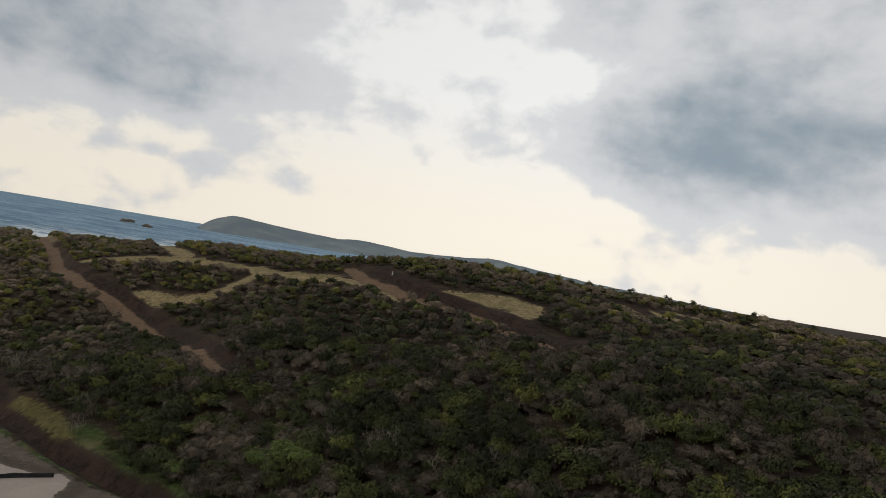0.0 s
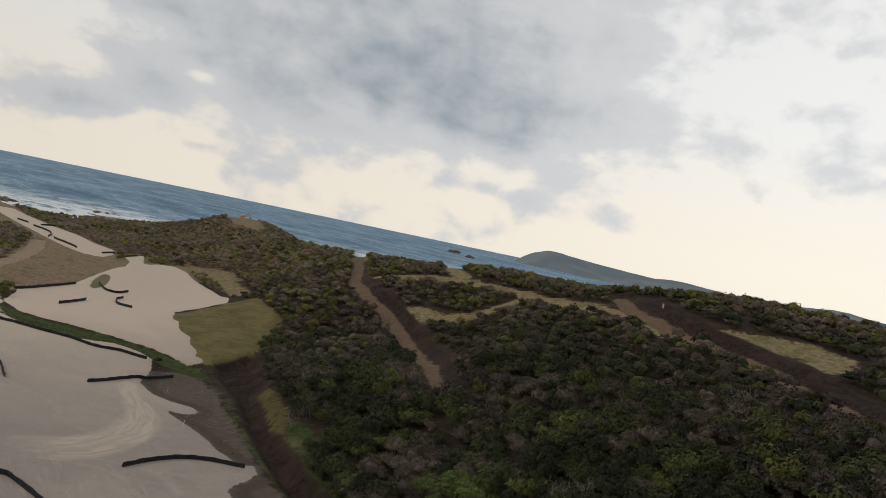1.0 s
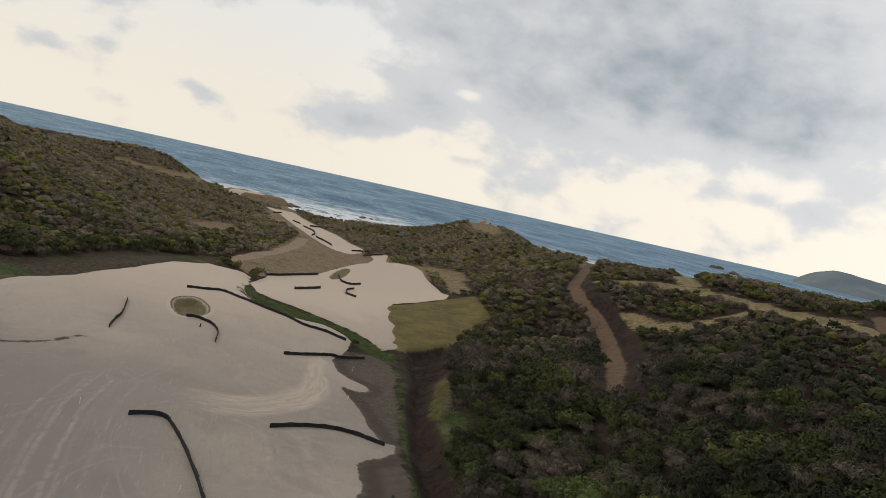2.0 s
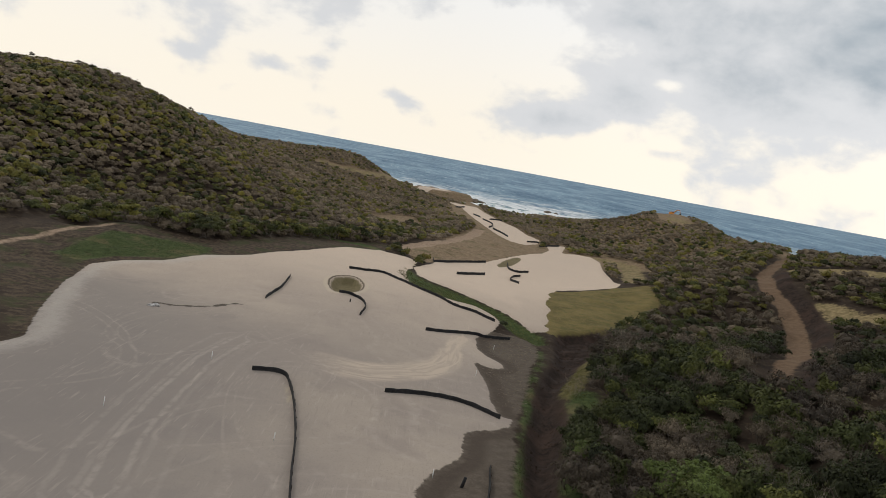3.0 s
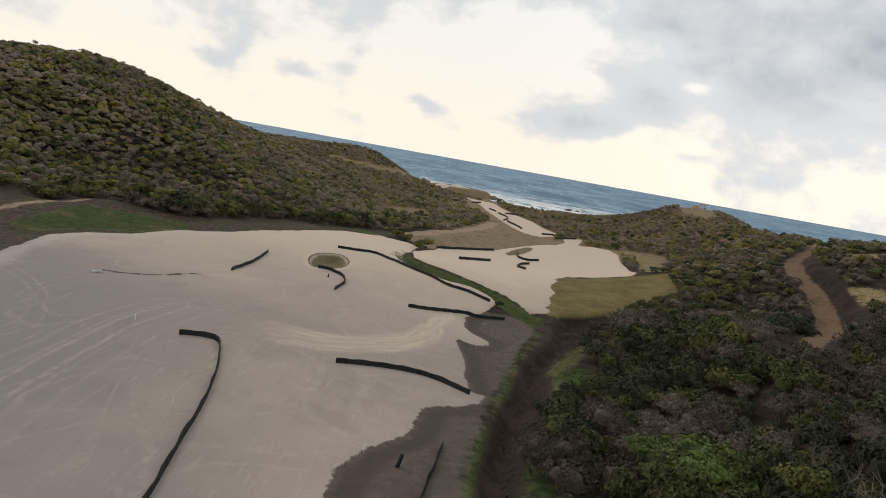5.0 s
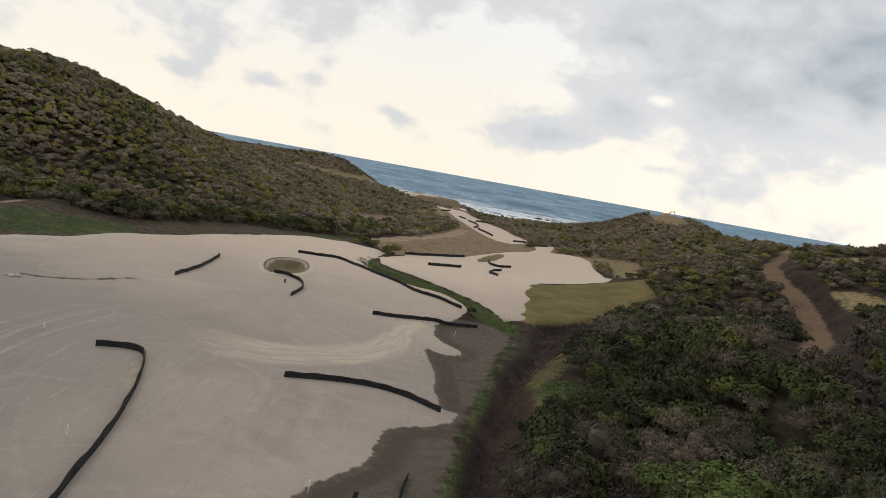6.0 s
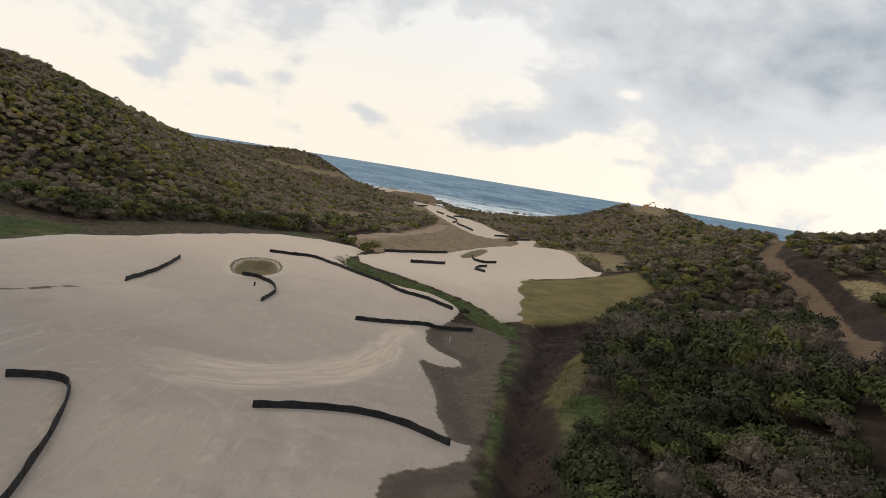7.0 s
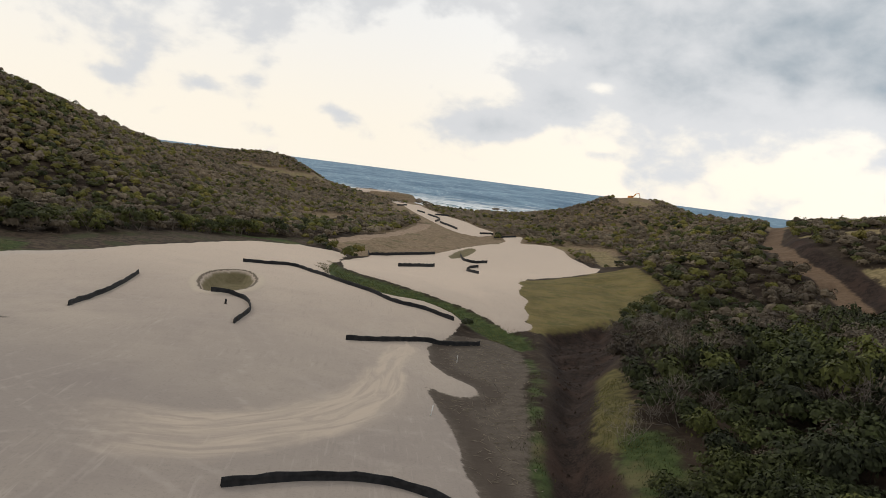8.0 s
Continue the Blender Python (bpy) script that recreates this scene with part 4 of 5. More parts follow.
def scatter(name, label, x, y, tones, radius, shapes, dry_shapes, mat, r, tall=(0.8, 1.55)):
    """Many shrubs joined into one mesh."""
    vs, fs, ts, n = [], [], [], 0
    z = land(x, y)
    for i in range(len(x)):
        pool = dry_shapes if tones[i] > 0.72 else shapes
        v, f = pool[r.integers(len(pool))]
        a, s = r.uniform(0, 6.2832), radius[i]
        c, k = math.cos(a) * s, math.sin(a) * s
        w = np.empty_like(v)
        w[:, 0] = v[:, 0] * c - v[:, 1] * k + x[i]
        w[:, 1] = v[:, 0] * k + v[:, 1] * c + y[i]
        w[:, 2] = v[:, 2] * s * r.uniform(*tall) + z[i]
        vs.append(w)
        fs.append(f + n)
        ts.append(np.full(len(v), tones[i]))
        n += len(v)
    me = mesh_of(name, np.vstack(vs), np.vstack(fs), mat, flat=True)
    field(me, "tone", np.concatenate(ts))
    return tagged(new(name, me), label, "scrub", kind="stuff")


rs = np.random.default_rng(11)
LEAFY = {"near": [shrub_shape(100 + i, 980, 0.094, False, 17) for i in range(8)], "close": [shrub_shape(150 + i, 430, 0.125, False, 12, 5) for i in range(8)], "mid": [shrub_shape(200 + i, 105, 0.185, False, 6, 5) for i in range(8)], "far": [shrub_shape(300 + i, 34, 0.22, False, 3, 5) for i in range(8)]}
DRY = {"near": [shrub_shape(400 + i, 1150, 0.062, True, 17) for i in range(6)], "close": [shrub_shape(450 + i, 500, 0.086, True, 12, 5) for i in range(6)], "mid": [shrub_shape(500 + i, 112, 0.17, True, 6, 5) for i in range(6)], "far": [shrub_shape(600 + i, 36, 0.20, True, 3, 5) for i in range(6)]}


def keep(x, y, ok):
    return x[ok], y[ok]


# single shrubs beside the way
x, y = spots(rs, 12, 70, 20, 128, 2.35)
x, y = keep(x, y, (covers(x, y) < -0.7) & (home(x, y) > 12))
order = np.argsort(home(x, y))
NEAR_COUNT = 280
nx, ny = x[order[:NEAR_COUNT]], y[order[:NEAR_COUNT]]
ntone, nrad = tone_of(rs, nx, ny), rs.uniform(1.35, 2.5, NEAR_COUNT)


def shrub_thing(kind, seed, tone):
    r = np.random.default_rng(seed)
    dry = kind == "dry"
    v, f = (DRY if dry else LEAFY)["near"][seed % (6 if dry else 8)]
    label = "dry grey-brown leafless shrub on the slope" if dry else ("yellow-green leafy shrub on the slope" if tone > 0.4 else "dark green leafy shrub on the slope")
    top = thing("shrub", label, "shrub", "shrubs on the slope")
    me = mesh_of("crown", v, f, M_LEAF, flat=True)
    field(me, "tone", np.full(len(v), tone))
    part("crown", me, top)
    stems, _ = limbs(r, 1.25, 0.75, 4, 1, 0.035)
    part("trunk", mesh_of("trunk", *join(stems), M_TWIG if dry else M_BARK), top, "thin forking grey stems")
    return top


bank = [("green", 0.02), ("green", 0.1), ("green", 0.18), ("green", 0.26), ("green", 0.36), ("green", 0.48), ("dry", 0.76), ("dry", 0.79), ("dry", 0.82), ("dry", 0.85)]
first = {}
for i in range(NEAR_COUNT):
    k = int(np.argmin([abs(t - ntone[i]) + (0.5 if (kd == "dry") != (ntone[i] > 0.72) else 0) + rs.uniform(0, 0.08) for kd, t in bank]))
    s = nrad[i]
    m = Matrix.LocRotScale((nx[i], ny[i], stand(nx[i], ny[i]) - 0.05), Euler((0, 0, rs.uniform(0, 6.28))), (s, s, s * rs.uniform(0.85, 1.5)))
    if k not in first:
        first[k] = shrub_thing(bank[k][0], 40 + k, bank[k][1])
        first[k].matrix_basis = m
    else:
        ob = copy_thing(first[k], Matrix())
        ob.matrix_basis = m


def broad_shrub(x, y, seed, radius, tall):
    """A wide dome of fresh broad leaves, made of many tufts."""
    r = np.random.default_rng(seed)
    top = thing("shrub", "bright green broad-leaved shrub with a wide domed crown", "shrub", at=pose(x, y, stand(x, y) - 0.1))
    lob = clumps(r, lobes_of(r, radius, tall, 7, 0.7), 60)
    lob = [(a, b, c, q if q > 0.5 else q * 1.7, f) for a, b, c, q, f in lob]
    v, f = join([leaf_cloud(r, lob, 8500, 0.17), mounds(r, lob, 0.7, 6)])
    me = mesh_of("crown", v, f, M_FRESH, flat=True)
    field(me, "tone", np.full(len(v), 0.5))
    part("crown", me, top)
    stems, _ = limbs(r, tall * 0.8, 0.8, 5, 1, 0.07, 5)
    part("trunk", mesh_of("trunk", *join(stems), M_BARK), top, "grey forking stems")


broad_shrub(25.0, 51.6, 61, 3.6, 3.0)
broad_shrub(22.8, 54.3, 62, 2.9, 2.7)
broad_shrub(18.1, 63.7, 63, 1.8, 2.2)

# the rest of the scrub, by stretches of the plan
x, y = x[order[NEAR_COUNT:]], y[order[NEAR_COUNT:]]
x2, y2 = spots(rs, 10, 130, -60, 150, 2.15)
use = (covers(x2, y2) < -0.7) & ~((x2 > 12) & (x2 < 70) & (y2 > 20) & (y2 < 128)) & (home(x2, y2) < 64) & (home(x2, y2) > 12)
x, y = np.concatenate([x, x2[use]]), np.concatenate([y, y2[use]])
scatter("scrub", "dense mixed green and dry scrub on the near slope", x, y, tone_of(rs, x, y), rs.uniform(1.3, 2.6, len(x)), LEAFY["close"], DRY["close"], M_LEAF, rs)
x, y = spots(rs, -120, 255, -115, 270, 2.9)
ok = (covers(x, y) < -0.8) & ~((x > 10) & (x < 130) & (y > -60) & (y < 150) & (home(x, y) < 64)) & ~((x > 12) & (x < 70) & (y > 20) & (y < 128)) & (home(x, y) > 40) & ((x > 20) | (y > 120)) & (x > -105 - 0.5 * np.maximum(0, y - 160)) & ((y > 20) | (x > 45 - y)) & ((y > -70) | (x > 130))
x, y = keep(x, y, ok)
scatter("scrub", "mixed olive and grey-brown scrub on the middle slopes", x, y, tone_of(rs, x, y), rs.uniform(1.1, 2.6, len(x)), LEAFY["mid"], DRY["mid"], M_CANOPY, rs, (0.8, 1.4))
x, y = spots(rs, -240, 215, 130, 690, 3.05)
h = land(x, y)
ok = (covers(x, y) < -1.5) & (before_strip(x, y) < 0) & ~((x > -120) & (x < 250) & (y < 270)) & (h > np.where((x > 48) & (y < 590), SEA + 1.3, SEA + 3.0)) & (inside(x, y, CAPE) < -2) & (inside(x, y, BAY) < -3) & (x > np.where(y > 360, -160, -235 + 0.5 * np.maximum(0, 330 - y))) & ((y < 500) | (x < 165))
x3, y3 = spots(rs, -205, -92, 170, 375, 3.3)      # the steep face of the west hill is overgrown more closely
ok3 = (x3 > -235 + 0.5 * np.maximum(0, 330 - y3)) & ~((x3 > -120) & (y3 < 270)) & (covers(x3, y3) < -1.5)
x, y = np.concatenate([x[ok], x3[ok3]]), np.concatenate([y[ok], y3[ok3]])
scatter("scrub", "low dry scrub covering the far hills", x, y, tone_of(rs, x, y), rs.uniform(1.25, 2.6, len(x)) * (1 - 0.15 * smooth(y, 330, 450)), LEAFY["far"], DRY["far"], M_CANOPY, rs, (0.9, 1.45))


# trees with bare boles along the foot of the west hill
def tree_thing(seed, tone, label, group, tall=5.0, leaves=900):
    r = np.random.default_rng(seed)
    top = thing("tree", label, "tree", group)
    wood, tips = limbs(r, tall * 1.0, 0.28, 2, 2, 0.13, 5)
    part("trunk", mesh_of("trunk", *join(wood), M_BARK), top, "grey forking trunk")
    lob = [(*t, r.uniform(0.8, 1.25), 0.62) for t in tips]
    v, f = leaf_cloud(r, lob, leaves, 0.36)
    me = mesh_of("crown", v, f, M_LEAF, flat=True)
    field(me, "tone", np.full(len(v), tone))
    part("crown", me, top)
    return top


foot = curved([(-78, 166), (-60, 163), (-47, 171), (-38, 198), (-32, 219), (-22, 236)], 4.2)
protos = []
for i, (fx, fy) in enumerate(foot):
    fx, fy = fx - rs.uniform(0, 3.0), fy + rs.uniform(0.5, 4.0)
    m = Matrix.LocRotScale((fx, fy, stand(fx, fy) - 0.1), Euler((0, 0, rs.uniform(0, 6.28))), (1, 1, 1) if i < 4 else (rs.uniform(0.8, 1.15),) * 3)
    if i < 4:
        protos.append(tree_thing(700 + i, (0.3, 0.4, 0.52, 0.22)[i], "small broad-crowned tree at the foot of the hill", "trees along the hill foot"))
        protos[-1].matrix_basis = m
    else:
        copy_thing(protos[i % 4], Matrix()).matrix_basis = m

# thin flat-topped trees on the skyline of the east ridge
sky_protos = []
for i, (tx, ty) in enumerate([(160.3, 66.0), (166.9, 57.4), (168.0, 52.6), (180.5, 52.0), (169.3, 46.8), (182.6, 41.0), (179.3, 35.8), (175.6, 33.4), (184.7, 24.6), (200.8, 24.3), (205.3, 17.4), (197.6, 9.0), (197.7, -1.1), (197.6, -3.1), (201.5, -7.1), (205.2, -13.3), (208.7, -20.4), (188.6, -20.2), (188.0, -25.4), (183.6, -28.6), (182.9, -33.5), (-212.9, 319.5), (-207.0, 323.5), (-195.0, 319.2), (-187.1, 321.5), (-173.5, 333.6), (-166.1, 335.1), (-159.6, 344.9), (-147.7, 337.1), (-141.0, 337.7), (-141.0, 355.0), (-150.2, 390.1), (-135.6, 384.8)]):
    m = Matrix.LocRotScale((tx, ty, stand(tx, ty) - 0.1), Euler((0, 0, rs.uniform(0, 6.28))), (rs.uniform(0.42, 0.72) if tx > 0 else rs.uniform(0.5, 0.8),) * 3)
    if i < 2:
        sky_protos.append(tree_thing(720 + i, (0.15, 0.9)[i], "wind-bent open-crowned tree on the ridge", "trees on the ridge", 5.5, 420))
        sky_protos[-1].matrix_basis = m
    else:
        copy_thing(sky_protos[i % 2], Matrix()).matrix_basis = m


# bare grey trees standing out of the scrub
def bare_tree(seed, pale):
    r = np.random.default_rng(seed)
    top = thing("bare_tree", "bleached leafless tree with crooked limbs" if pale else "dark leafless tree with fine twigs", "tree", "leafless trees")
    wood, tips = limbs(r, 3.8, 1.15, 4, 3, 0.06, 4)
    part("trunk", mesh_of("trunk", *join(wood), M_PALE_WOOD if pale else M_TWIG), top)
    n = len(tips)
    fine = []
    for t in tips:
        for _ in range(3):
            d = r.normal(0, 0.35, 3) + [0, 0, 0.25]
            fine.append(tube([t, t + d * 0.6, t + d * 1.2], [0.018, 0.012, 0.006], 3))
    part("crown", mesh_of("crown", *join(fine), M_PALE_WOOD if pale else M_TWIG), top)
    return top


bare_protos = []
for i, (tx, ty) in enumerate([(40.8, 128.1), (48.1, 134.4), (34.8, 102.9), (27.3, 89.5), (28.4, 95.1), (29.7, 51.7), (32.1, 50.5), (40, 130.5), (22.2, 88.3), (36.6, 83.5), (45.5, 71), (43, 124), (58, 92), (64, 70), (72, 46), (60, 44), (80, 60), (50, 104), (31.3, 42.1), (29.8, 25.3), (41.4, 11.9), (37.8, 26.8), (48.1, 4.4), (67.9, -9.5), (26.3, 31.7), (42.9, -1.2), (33.2, 14.8), (74.4, 74), (98, 113), (57, 54), (66, 30), (37.8, 55.5)]):
    m = Matrix.LocRotScale((tx, ty, stand(tx, ty) - 0.45), Euler((0, 0, rs.uniform(0, 6.28))), (1, 1, 1) if i < 4 else (rs.uniform(0.6, 1.05),) * 3)
    if i < 4:
        bare_protos.append(bare_tree(740 + i, i % 2 == 0))
        bare_protos[-1].matrix_basis = m
    else:
        copy_thing(bare_protos[i % 4], Matrix()).matrix_basis = m


# grass on the swale, banks and plots
def grass(name, label, count, area, tall, tones, r):
    x0, x1, y0, y1, fun = area
    px, py = r.uniform(x0, x1, count), r.uniform(y0, y1, count)
    ok = fun(px, py) + 0.9 * waves(px, py, 5, 31) > r.uniform(-0.3, 1.0, count)
    px, py = px[ok], py[ok]
    pz = land(px, py)
    n = len(px)
    a = r.uniform(0, 6.28, n)
    hgt = tall * r.uniform(0.4, 1.3, n)
    wid = hgt * 0.13
    base = np.stack([px, py, pz - 0.03], 1)
    u = np.stack([np.cos(a), np.sin(a), np.zeros(n)], 1)
    tip = base + np.stack([r.normal(0, 0.3, n) * hgt, r.normal(0, 0.3, n) * hgt, hgt], 1)
    v = np.stack([base - u * wid[:, None], base + u * wid[:, None], tip], 1).reshape(-1, 3)
    me = mesh_of(name, v, np.arange(n * 3).reshape(-1, 3), M_LEAF, flat=True)
    field(me, "tone", np.repeat(r.uniform(*tones, n), 3))
    return tagged(new(name, me), label, "grass", kind="stuff")


grass("grass", "rough green grass along the drainage swale", 120000, (-8, 30, 120, 190, lambda a, b: inside(a, b, SWALE)), 0.2, (0.25, 0.52), rs)
grass("grass", "short olive grass on the plot beside the sand", 30000, (28, 78, 136, 226, lambda a, b: inside(a, b, OLIVE)), 0.12, (0.5, 0.7), rs)
grass("grass", "yellowed grass on the gully bank", 16000, (18, 31, 83, 108, lambda a, b: inside(a, b, YELLOW_BANK)), 0.16, (0.40, 0.52), rs)
grass("grass", "green weeds lining the gully", 70000, (10, 30, 56, 122, lambda a, b: most(near(a, b, WEEDS_W, 0.6), near(a, b, WEEDS_E, 2.0))), 0.17, (0.05, 0.42), rs)
grass("grass", "green grass on the shelf under the west hill", 40000, (-74, -44, 120, 162, lambda a, b: inside(a, b, GREEN_SHELF) - 2.8), 0.2, (0.05, 0.28), rs)


# ---- silt fences ----
def post_mesh():
    bm = bmesh.new()
    box(bm, (0.05, 0.05, 0.80), pose(0, 0, 0.28), 0.008)
    return bm_mesh("post", bm, M_STAKE)


POST = post_mesh()


def silt_fence(line, tall, label, seed):
    """Black fabric on stakes along a curve, with its lower edge dug in."""
    r = np.random.default_rng(seed)
    p = curved(line, 0.6)
    z = land(p[:, 0], p[:, 1])
    d = np.gradient(p, axis=0)
    d /= np.linalg.norm(d, axis=1)[:, None]
    nrm = np.stack([d[:, 1], -d[:, 0]], 1)
    sag = tall * (1 + 0.06 * np.sin(np.arange(len(p)) * 1.55) + r.normal(0, 0.025, len(p)))
    lean = 0.05 * np.sin(np.arange(len(p)) * 0.7 + seed)
    rows = []
    for off, h in ((0.14, -0.06), (0.05, 0.10), (0.03, 0.55), (0.02, 1.0), (-0.02, 1.0), (-0.03, 0.5), (-0.06, 0.08), (-0.16, -0.06)):
        q = p + nrm * (off + lean * max(h, 0))[:, None]
        rows.append(np.stack([q[:, 0], q[:, 1], z + (sag * h if h > 0 else h)], 1))
    v = np.stack(rows, 1).reshape(-1, 3)
    k = len(rows)
    f = [(i * k + j, i * k + j + 1, (i + 1) * k + j + 1, (i + 1) * k + j) for i in range(len(p) - 1) for j in range(k - 1)]
    top = thing("silt_fence", label, "fence", "silt fences", pose(0, 0, 0))
    part("fabric", mesh_of("fabric", v, np.array(f), M_CLOTH), top)
    run = np.concatenate([[0], np.cumsum(np.hypot(*np.diff(p, axis=0).T))])
    for s in np.arange(0.05, run[-1], 2.4):
        i = int(np.searchsorted(run, s))
        ob = part("post", POST, top)
        ob.matrix_basis = pose(p[i, 0] - nrm[i, 0] * 0.07, p[i, 1] - nrm[i, 1] * 0.07, z[i] - 0.1, r.normal(0, 2), r.normal(0, 2), math.degrees(math.atan2(d[i, 1], d[i, 0])))
    return top


NEARBY = "low black silt fence curving across the raw sand"
DISTANT = "short black silt fence on the distant sand"
for i, (line, tall, label) in enumerate([
        (FENCE_NEARLEFT, 0.53, NEARBY), (FENCE_ARC, 0.55, NEARBY), (FENCE_WEST, 0.59, "black silt fence across the sand near the hill"), (FENCE_LONG, 0.59, "long black silt fence along the grassy swale"),
        (FENCE_MID, 0.59, "straight black silt fence at the edge of the mud"), (FENCE_PIT, 0.55, "hooked black silt fence below the sand pit"), (FENCE_FAR_A, 0.80, DISTANT), (FENCE_FAR_B, 0.80, DISTANT), (FENCE_FAR_C, 0.72, DISTANT),
        (FENCE_EDGE, 0.80, "black silt fence along the bare knoll"), (FENCE_NECK, 0.80, DISTANT), (FENCE_NECK2, 0.80, DISTANT), (FENCE_STRIP_A, 0.96, DISTANT), (FENCE_STRIP_B, 0.96, DISTANT), (FENCE_STRIP_C, 0.96, DISTANT),
        (FENCE_STRIP_D, 0.96, DISTANT), (FENCE_STRIP_E, 0.96, DISTANT), (FENCE_GULLY, 0.44, "sagging black silt fence beside the gully")]):
    silt_fence(line, tall, label, i)


# ---- excavator on the headland ----
def excavator(at):
    top = thing("excavator", "orange crawler excavator on the headland, boom raised", "excavator", at=at)
    bm = bmesh.new()
    box(bm, (2.6, 2.5, 1.1), pose(-0.6, 0, 1.75), 0.12)
    box(bm, (1.2, 2.4, 0.5), pose(-1.3, 0, 2.45), 0.1)
    part("body", bm_mesh("body", bm, M_ORANGE), top)
    bm = bmesh.new()
    box(bm, (1.5, 1.0, 1.6), pose(0.6, 0.7, 2.2), 0.1)
    cab = part("cab", bm_mesh("cab", bm, M_ORANGE), top)
    bm = bmesh.new()
    box(bm, (1.2, 1.04, 0.8), pose(0.65, 0.7, 2.45), 0.05)
    part("window", bm_mesh("window", bm, M_GLASS), cab, "dark cab window")
    for s in (-1, 1):
        bm = bmesh.new()
        box(bm, (3.4, 0.6, 0.6), pose(0, s * 1.0, 0.42), 0.1)
        for k in (-1.7, 1.7):
            rod(bm, (k, s * 1.3, 0.42), (k, s * 0.7, 0.42), 0.4, 0.4, 14)
        part("track", bm_mesh("track", bm, M_STEEL), top, "dark steel crawler track")
    bm = bmesh.new()
    rod(bm, (0.6, -0.4, 1.9), (2.6, -0.4, 4.4), 0.32, 0.26, 6)
    rod(bm, (2.6, -0.4, 4.4), (5.2, -0.4, 5.0), 0.26, 0.2, 6)
    boom = part("boom", bm_mesh("boom", bm, M_ORANGE), top)
    bm = bmesh.new()
    rod(bm, (1.2, -0.4, 2.1), (2.7, -0.4, 4.0), 0.09, 0.07, 8)
    part("cylinder", bm_mesh("cylinder", bm, M_STEEL), boom)
    bm = bmesh.new()
    rod(bm, (4.8, -0.4, 5.1), (6.0, -0.4, 2.6), 0.22, 0.15, 6)
    part("arm", bm_mesh("arm", bm, M_ORANGE), top)
    bm = bmesh.new()
    box(bm, (0.8, 0.9, 0.8), pose(5.9, -0.4, 2.2, 0, 30, 0), 0.12)
    part("bucket", bm_mesh("bucket", bm, M_STEEL), top)


excavator(pose(171.9, 468.8, stand(171.9, 468.8) - 0.05, 0, 0, 8))


# ---- small things ----
def pole_thing(name, label, cat, x, y, tall, rad, mat, lean, group=""):
    bm = bmesh.new()
    rod(bm, (0, 0, -0.2), (0, 0, tall), rad, rad * 0.9, 8)
    ob = tagged(new(name, bm_mesh(name, bm, mat, False)), label, cat, group)
    ob.matrix_basis = pose(x, y, stand(x, y), lean, 0, 25 * x)


sign = thing("marker_post", "white and black survey marker beside the upper road", "post", at=pose(121.7, 93.0, stand(121.7, 93.0)))
bm = bmesh.new()
box(bm, (0.12, 0.12, 1.9), pose(0, 0, 0.85), 0.02)
part("stake", bm_mesh("stake", bm, M_STEEL), sign)
bm = bmesh.new()
box(bm, (0.7, 0.06, 1.1), pose(0, -0.1, 1.6, 0, 0, 0), 0.02)
part("board", bm_mesh("board", bm, M_WHITE), sign, "white board")
for i, (sx_, sy_) in enumerate([(9.1, 94.6), (2.0, 56.5), (-12.9, 58.3), (-29.3, 60.1), (-24.5, 77.2), (14.5, 118.0)]):
    pole_thing("survey_stake", "thin pale survey stake stuck in the sand", "stake", sx_, sy_, 0.9, 0.035, M_WHITE, 6 * (i % 3 - 1), "survey stakes")
pole_thing("pipe_stub", "short black pipe standing in the mud", "pipe", 4.6, 55.3, 1.0, 0.16, M_CLOTH, 14)
pole_thing("pipe_stub", "short dark pipe stub in the sand", "pipe", -13.2, 127.5, 0.6, 0.14, M_CLOTH, 5)


def crumpled_sheet(x, y):
    """A small heap of crumpled pale plastic."""
    r = np.random.default_rng(91)
    bm = bmesh.new()
    bmesh.ops.create_icosphere(bm, subdivisions=3, radius=1.0)
    for v in bm.verts:
        k = 1 + 0.22 * math.sin(5 * v.co.x + 2 * v.co.y) + 0.16 * math.sin(7 * v.co.y - 3 * v.co.x) + r.normal(0, 0.05)
        v.co = Vector((v.co.x * 0.85 * k, v.co.y * 0.6 * k, max(-0.06, v.co.z * 0.32 * k)))
    ob = tagged(new("plastic_sheet", bm_mesh("plastic_sheet", bm, M_DEBRIS)), "crumpled pale plastic sheet lying on the sand", "sheet")
    ob.matrix_basis = pose(x, y, stand(x, y) + 0.04, 0, 0, 20)


crumpled_sheet(-39.9, 99.7)


def fallen_branch(x, y, seed):
    r = np.random.default_rng(seed)
    wood, _ = limbs(r, 2.0, 0.5, 1, 2, 0.05, 4)
    ob = tagged(new("fallen_branch", mesh_of("fallen_branch", *join(wood), M_TWIG)), "dry forked branch lying on the ground", "branch", "fallen branches")
    ob.matrix_basis = pose(x, y, stand(x, y) + 0.12, 84, 0, 360 * r.random())


for i, (px_, py_) in enumerate([(16.5, 104), (15, 112), (19, 118), (14, 98), (-58, 160), (-66, 158), (-54, 163), (-50, 166)]):
    fallen_branch(px_, py_, 30 + i)


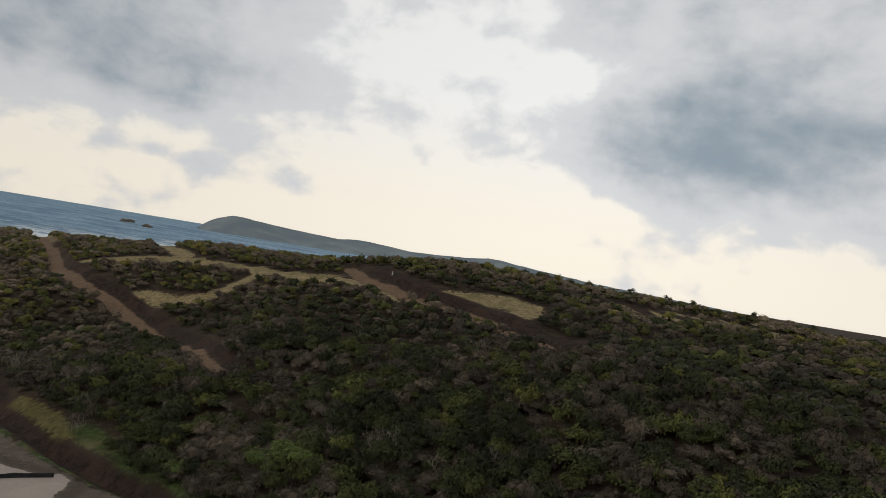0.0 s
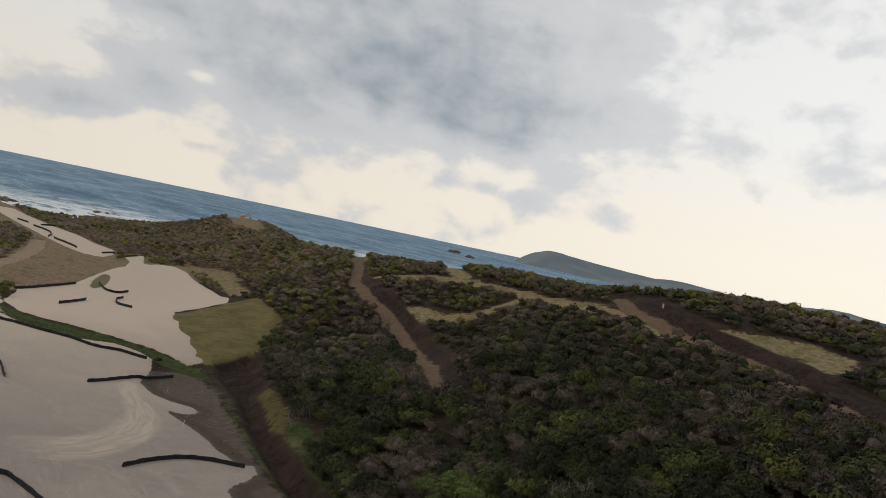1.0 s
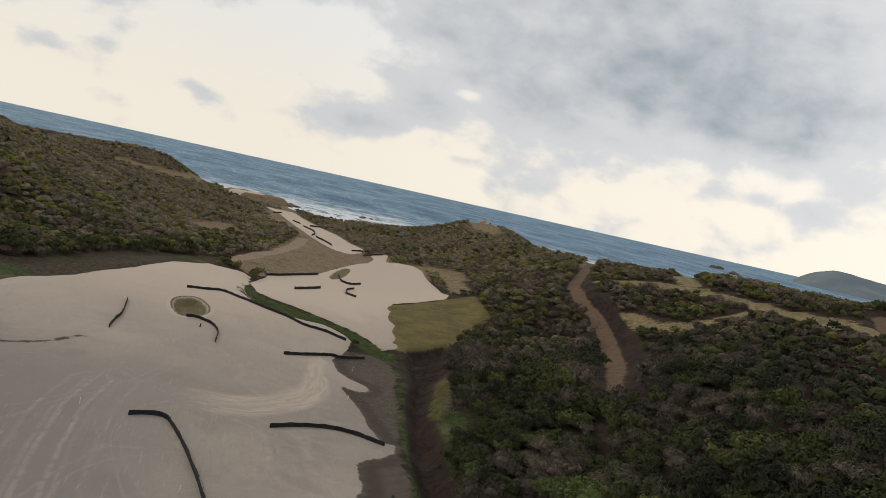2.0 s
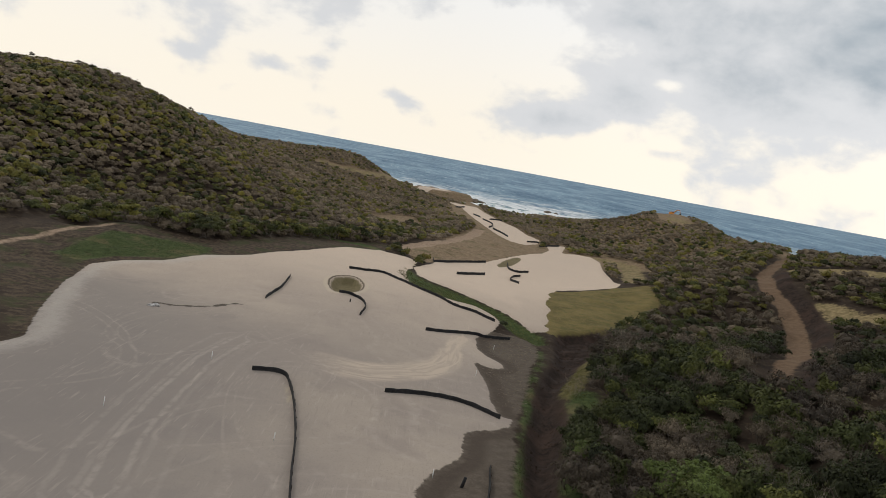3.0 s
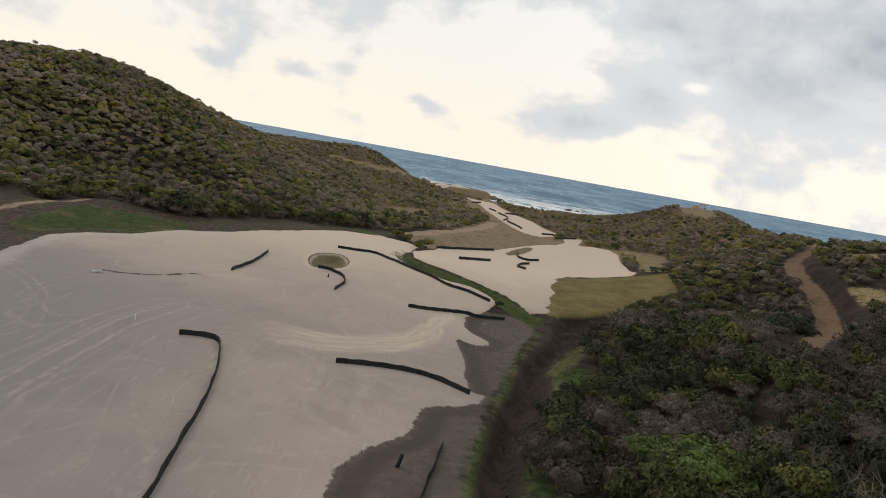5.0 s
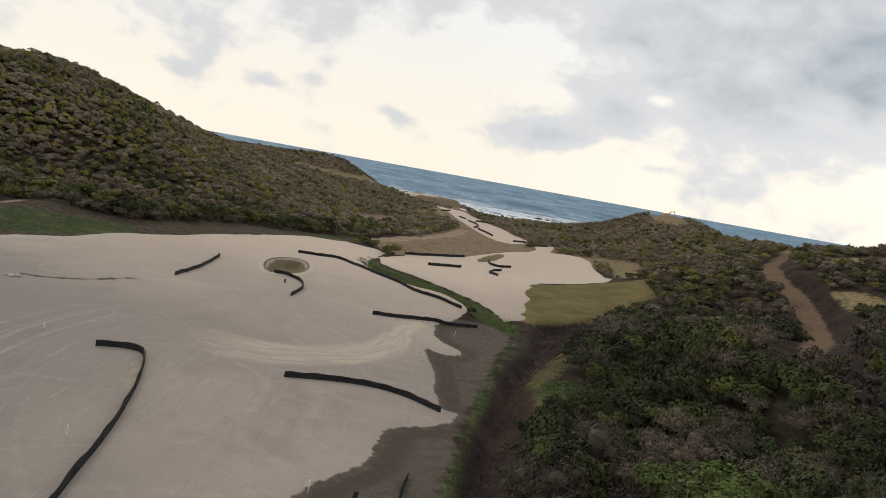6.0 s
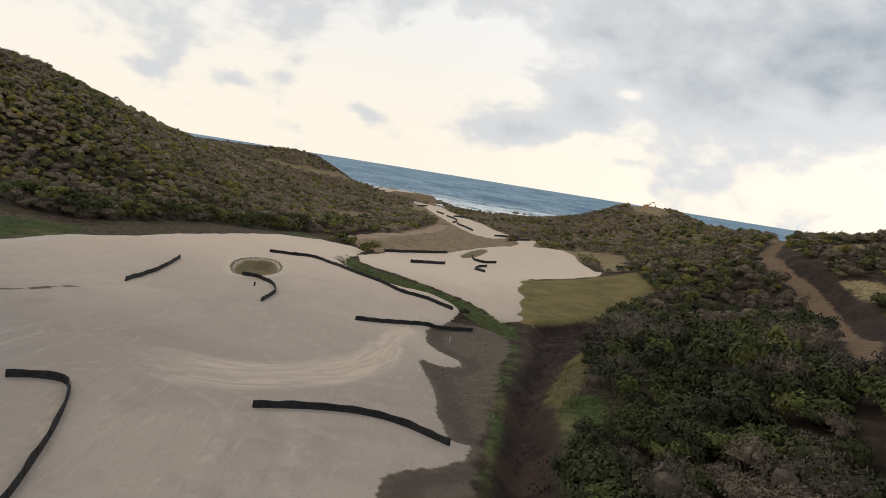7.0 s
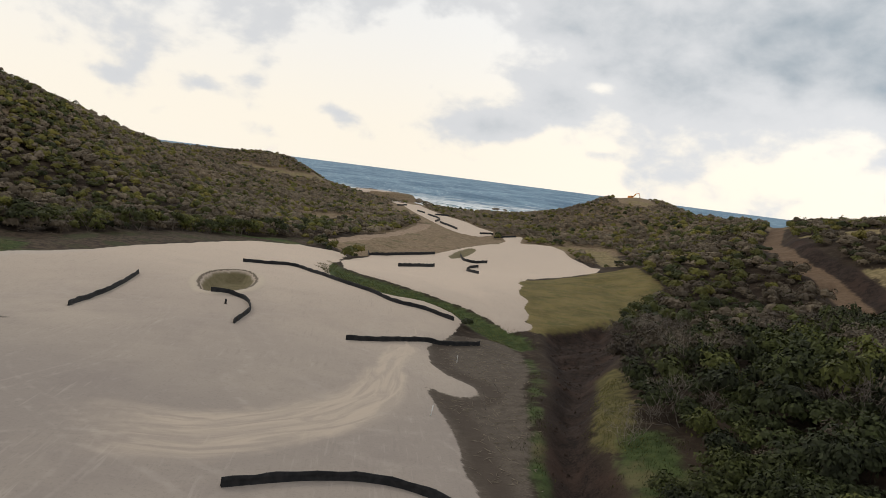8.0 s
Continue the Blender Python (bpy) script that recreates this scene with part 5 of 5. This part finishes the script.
def clods():
    """Loose lumps of soil and stone along the gully."""
    r = np.random.default_rng(77)
    x, y = r.uniform(8, 44, 9000), r.uniform(48, 148, 9000)
    ok = np.minimum(inside(x, y, GULLY), 0.8 - sand_at(x, y)) > r.uniform(0.2, 2.6, len(x))
    x, y = x[ok], y[ok]
    z = land(x, y)
    base = np.array([(1, 0, 0), (-0.5, 0.87, 0), (-0.5, -0.87, 0), (0.1, 0.1, 0.9)])
    tri = np.array([(0, 1, 3), (1, 2, 3), (2, 0, 3)])
    s = r.uniform(0.06, 0.2, len(x)) * r.uniform(0.6, 1.3, len(x))
    v = base[None] * s[:, None, None] * r.uniform(0.6, 1.4, (len(x), 4, 3)) + np.stack([x, y, z - 0.02], 1)[:, None]
    f = (tri[None] + 4 * np.arange(len(x))[:, None, None]).reshape(-1, 3)
    return tagged(new("clods", mesh_of("clods", v.reshape(-1, 3), f, M_CLOD, flat=True)), "loose dark clods of soil in the gully", "stones", kind="stuff")


clods()


def straw():
    """Dry stalks and root scraps strewn over the mud."""
    r = np.random.default_rng(78)
    x, y = r.uniform(8, 26, 2600), r.uniform(78, 133, 2600)
    ok = (np.minimum(inside(x, y, MUD), -0.4 - sand_at(x, y)) + waves(x, y, 7, 61) > r.uniform(0.0, 1.6, len(x)))
    x, y = x[ok], y[ok]
    n = len(x)
    a = r.uniform(0, 6.28, n)
    u = np.stack([np.cos(a), np.sin(a), r.normal(0, 0.08, n)], 1) * (r.uniform(0.15, 0.6, n) ** 1.3)[:, None]
    w = np.stack([-np.sin(a), np.cos(a), np.zeros(n)], 1) * 0.025
    c = np.stack([x, y, land(x, y) + 0.05], 1)
    ridge = np.array([0, 0, 0.04])
    v = np.stack([c - u, c + w, c + u, c - w, c + ridge], 1).reshape(-1, 3)
    tri = np.array([(0, 4, 1), (1, 4, 2), (2, 4, 3), (3, 4, 0)])
    f = (tri[None] + 5 * np.arange(n)[:, None, None]).reshape(-1, 3)
    return tagged(new("straw", mesh_of("straw", v, f, M_STRAW, flat=True)), "pale dry stalks and root scraps strewn on the mud", "debris", kind="stuff")


straw()


def boulder(seed, size):
    r = np.random.default_rng(seed)
    bm = bmesh.new()
    bmesh.ops.create_icosphere(bm, subdivisions=3, radius=1.0)
    ph = r.uniform(0, 6, 6)
    for v in bm.verts:
        k = 1 + 0.22 * math.sin(3 * v.co.x + ph[0]) + 0.18 * math.sin(4 * v.co.y + ph[1]) + 0.12 * math.sin(7 * v.co.z + 5 * v.co.x + ph[2]) + r.normal(0, 0.03)
        v.co = Vector((v.co.x * size[0], v.co.y * size[1], v.co.z * size[2])) * k
    return bm_mesh("boulder", bm, M_ROCK)


for i, (bx, by, size) in enumerate([(49, 654, (4, 6, 2.6)), (47, 664, (5, 6, 3.2)), (54, 662, (4, 4, 1.6)), (40, 677, (6, 5, 2.8)), (20, 686, (7, 4, 2.4)), (59, 668, (3, 3, 1.0)), (130, 700, (7, 3, 1.6)), (140, 704, (3, 2, 1.0))]):
    ob = tagged(new("boulder", boulder(900 + i, size)), "dark weathered shore rock washed by the surf", "rock", "shore rocks")
    ob.matrix_basis = pose(bx, by, SEA + 0.3, 0, 0, 40 * i)
for i, (bx, by, size) in enumerate([(1217, 1376, (26, 9, 6)), (1345, 1597, (30, 10, 8))]):
    ob = tagged(new("sea_rock", boulder(950 + i, size)), "dark rocky islet standing in the open sea", "rock", "islets")
    ob.matrix_basis = pose(bx, by, SEA, 0, 0, 20)


# ---- far headland across the bay ----
def far_headland():
    lift = np.array([0, 0, 6])
    crest = lift + curved([(2078, 2130, -8), (2110, 2097, 28), (2162, 2039, 58), (2190, 2010, 60), (2245, 1946, 52), (2342, 1826, 42), (2446, 1681, 35), (2486, 1621, 44), (2552, 1513, 40), (2613, 1404, 32), (2700, 1190, 44), (2759, 1070, 58), (2795, 970, 48), (2883, 636, 22), (2947, 153, 4), (2990, -300, -14)], 40)
    turn = radians(1.3)
    crest[:, :2] = crest[:, :2] @ np.array([(math.cos(turn), -math.sin(turn)), (math.sin(turn), math.cos(turn))])
    r = np.random.default_rng(5)
    rows = []
    across = np.linspace(-1, 1, 17)
    for i, c in enumerate(crest):
        ahead = np.array([c[0], c[1]]) / math.hypot(c[0], c[1])
        for s in across:
            q = np.array([c[0], c[1]]) + ahead * s * 320
            drop = (1 - abs(s) ** 1.3) * (1 + 0.16 * math.sin(i * 0.55 + 4 * s) * abs(s) ** 0.5)
            z = -12 + (c[2] + 12 + r.normal(0, 0.7) * (s == 0)) * max(0.0, drop) + (r.normal(0, 1.2) if 0.1 < abs(s) < 0.9 else 0)
            rows.append((q[0], q[1], z))
    k = len(across)
    f = [(i * k + j, i * k + j + 1, (i + 1) * k + j + 1, (i + 1) * k + j) for i in range(len(crest) - 1) for j in range(k - 1)]
    ob = new("backdrop", mesh_of("backdrop", np.array(rows), np.array(f), M_FAR_HAZE))
    tagged(ob, "mountainous headland across the bay, blue-grey from painted-in haze", "headland", kind="structure")


far_headland()
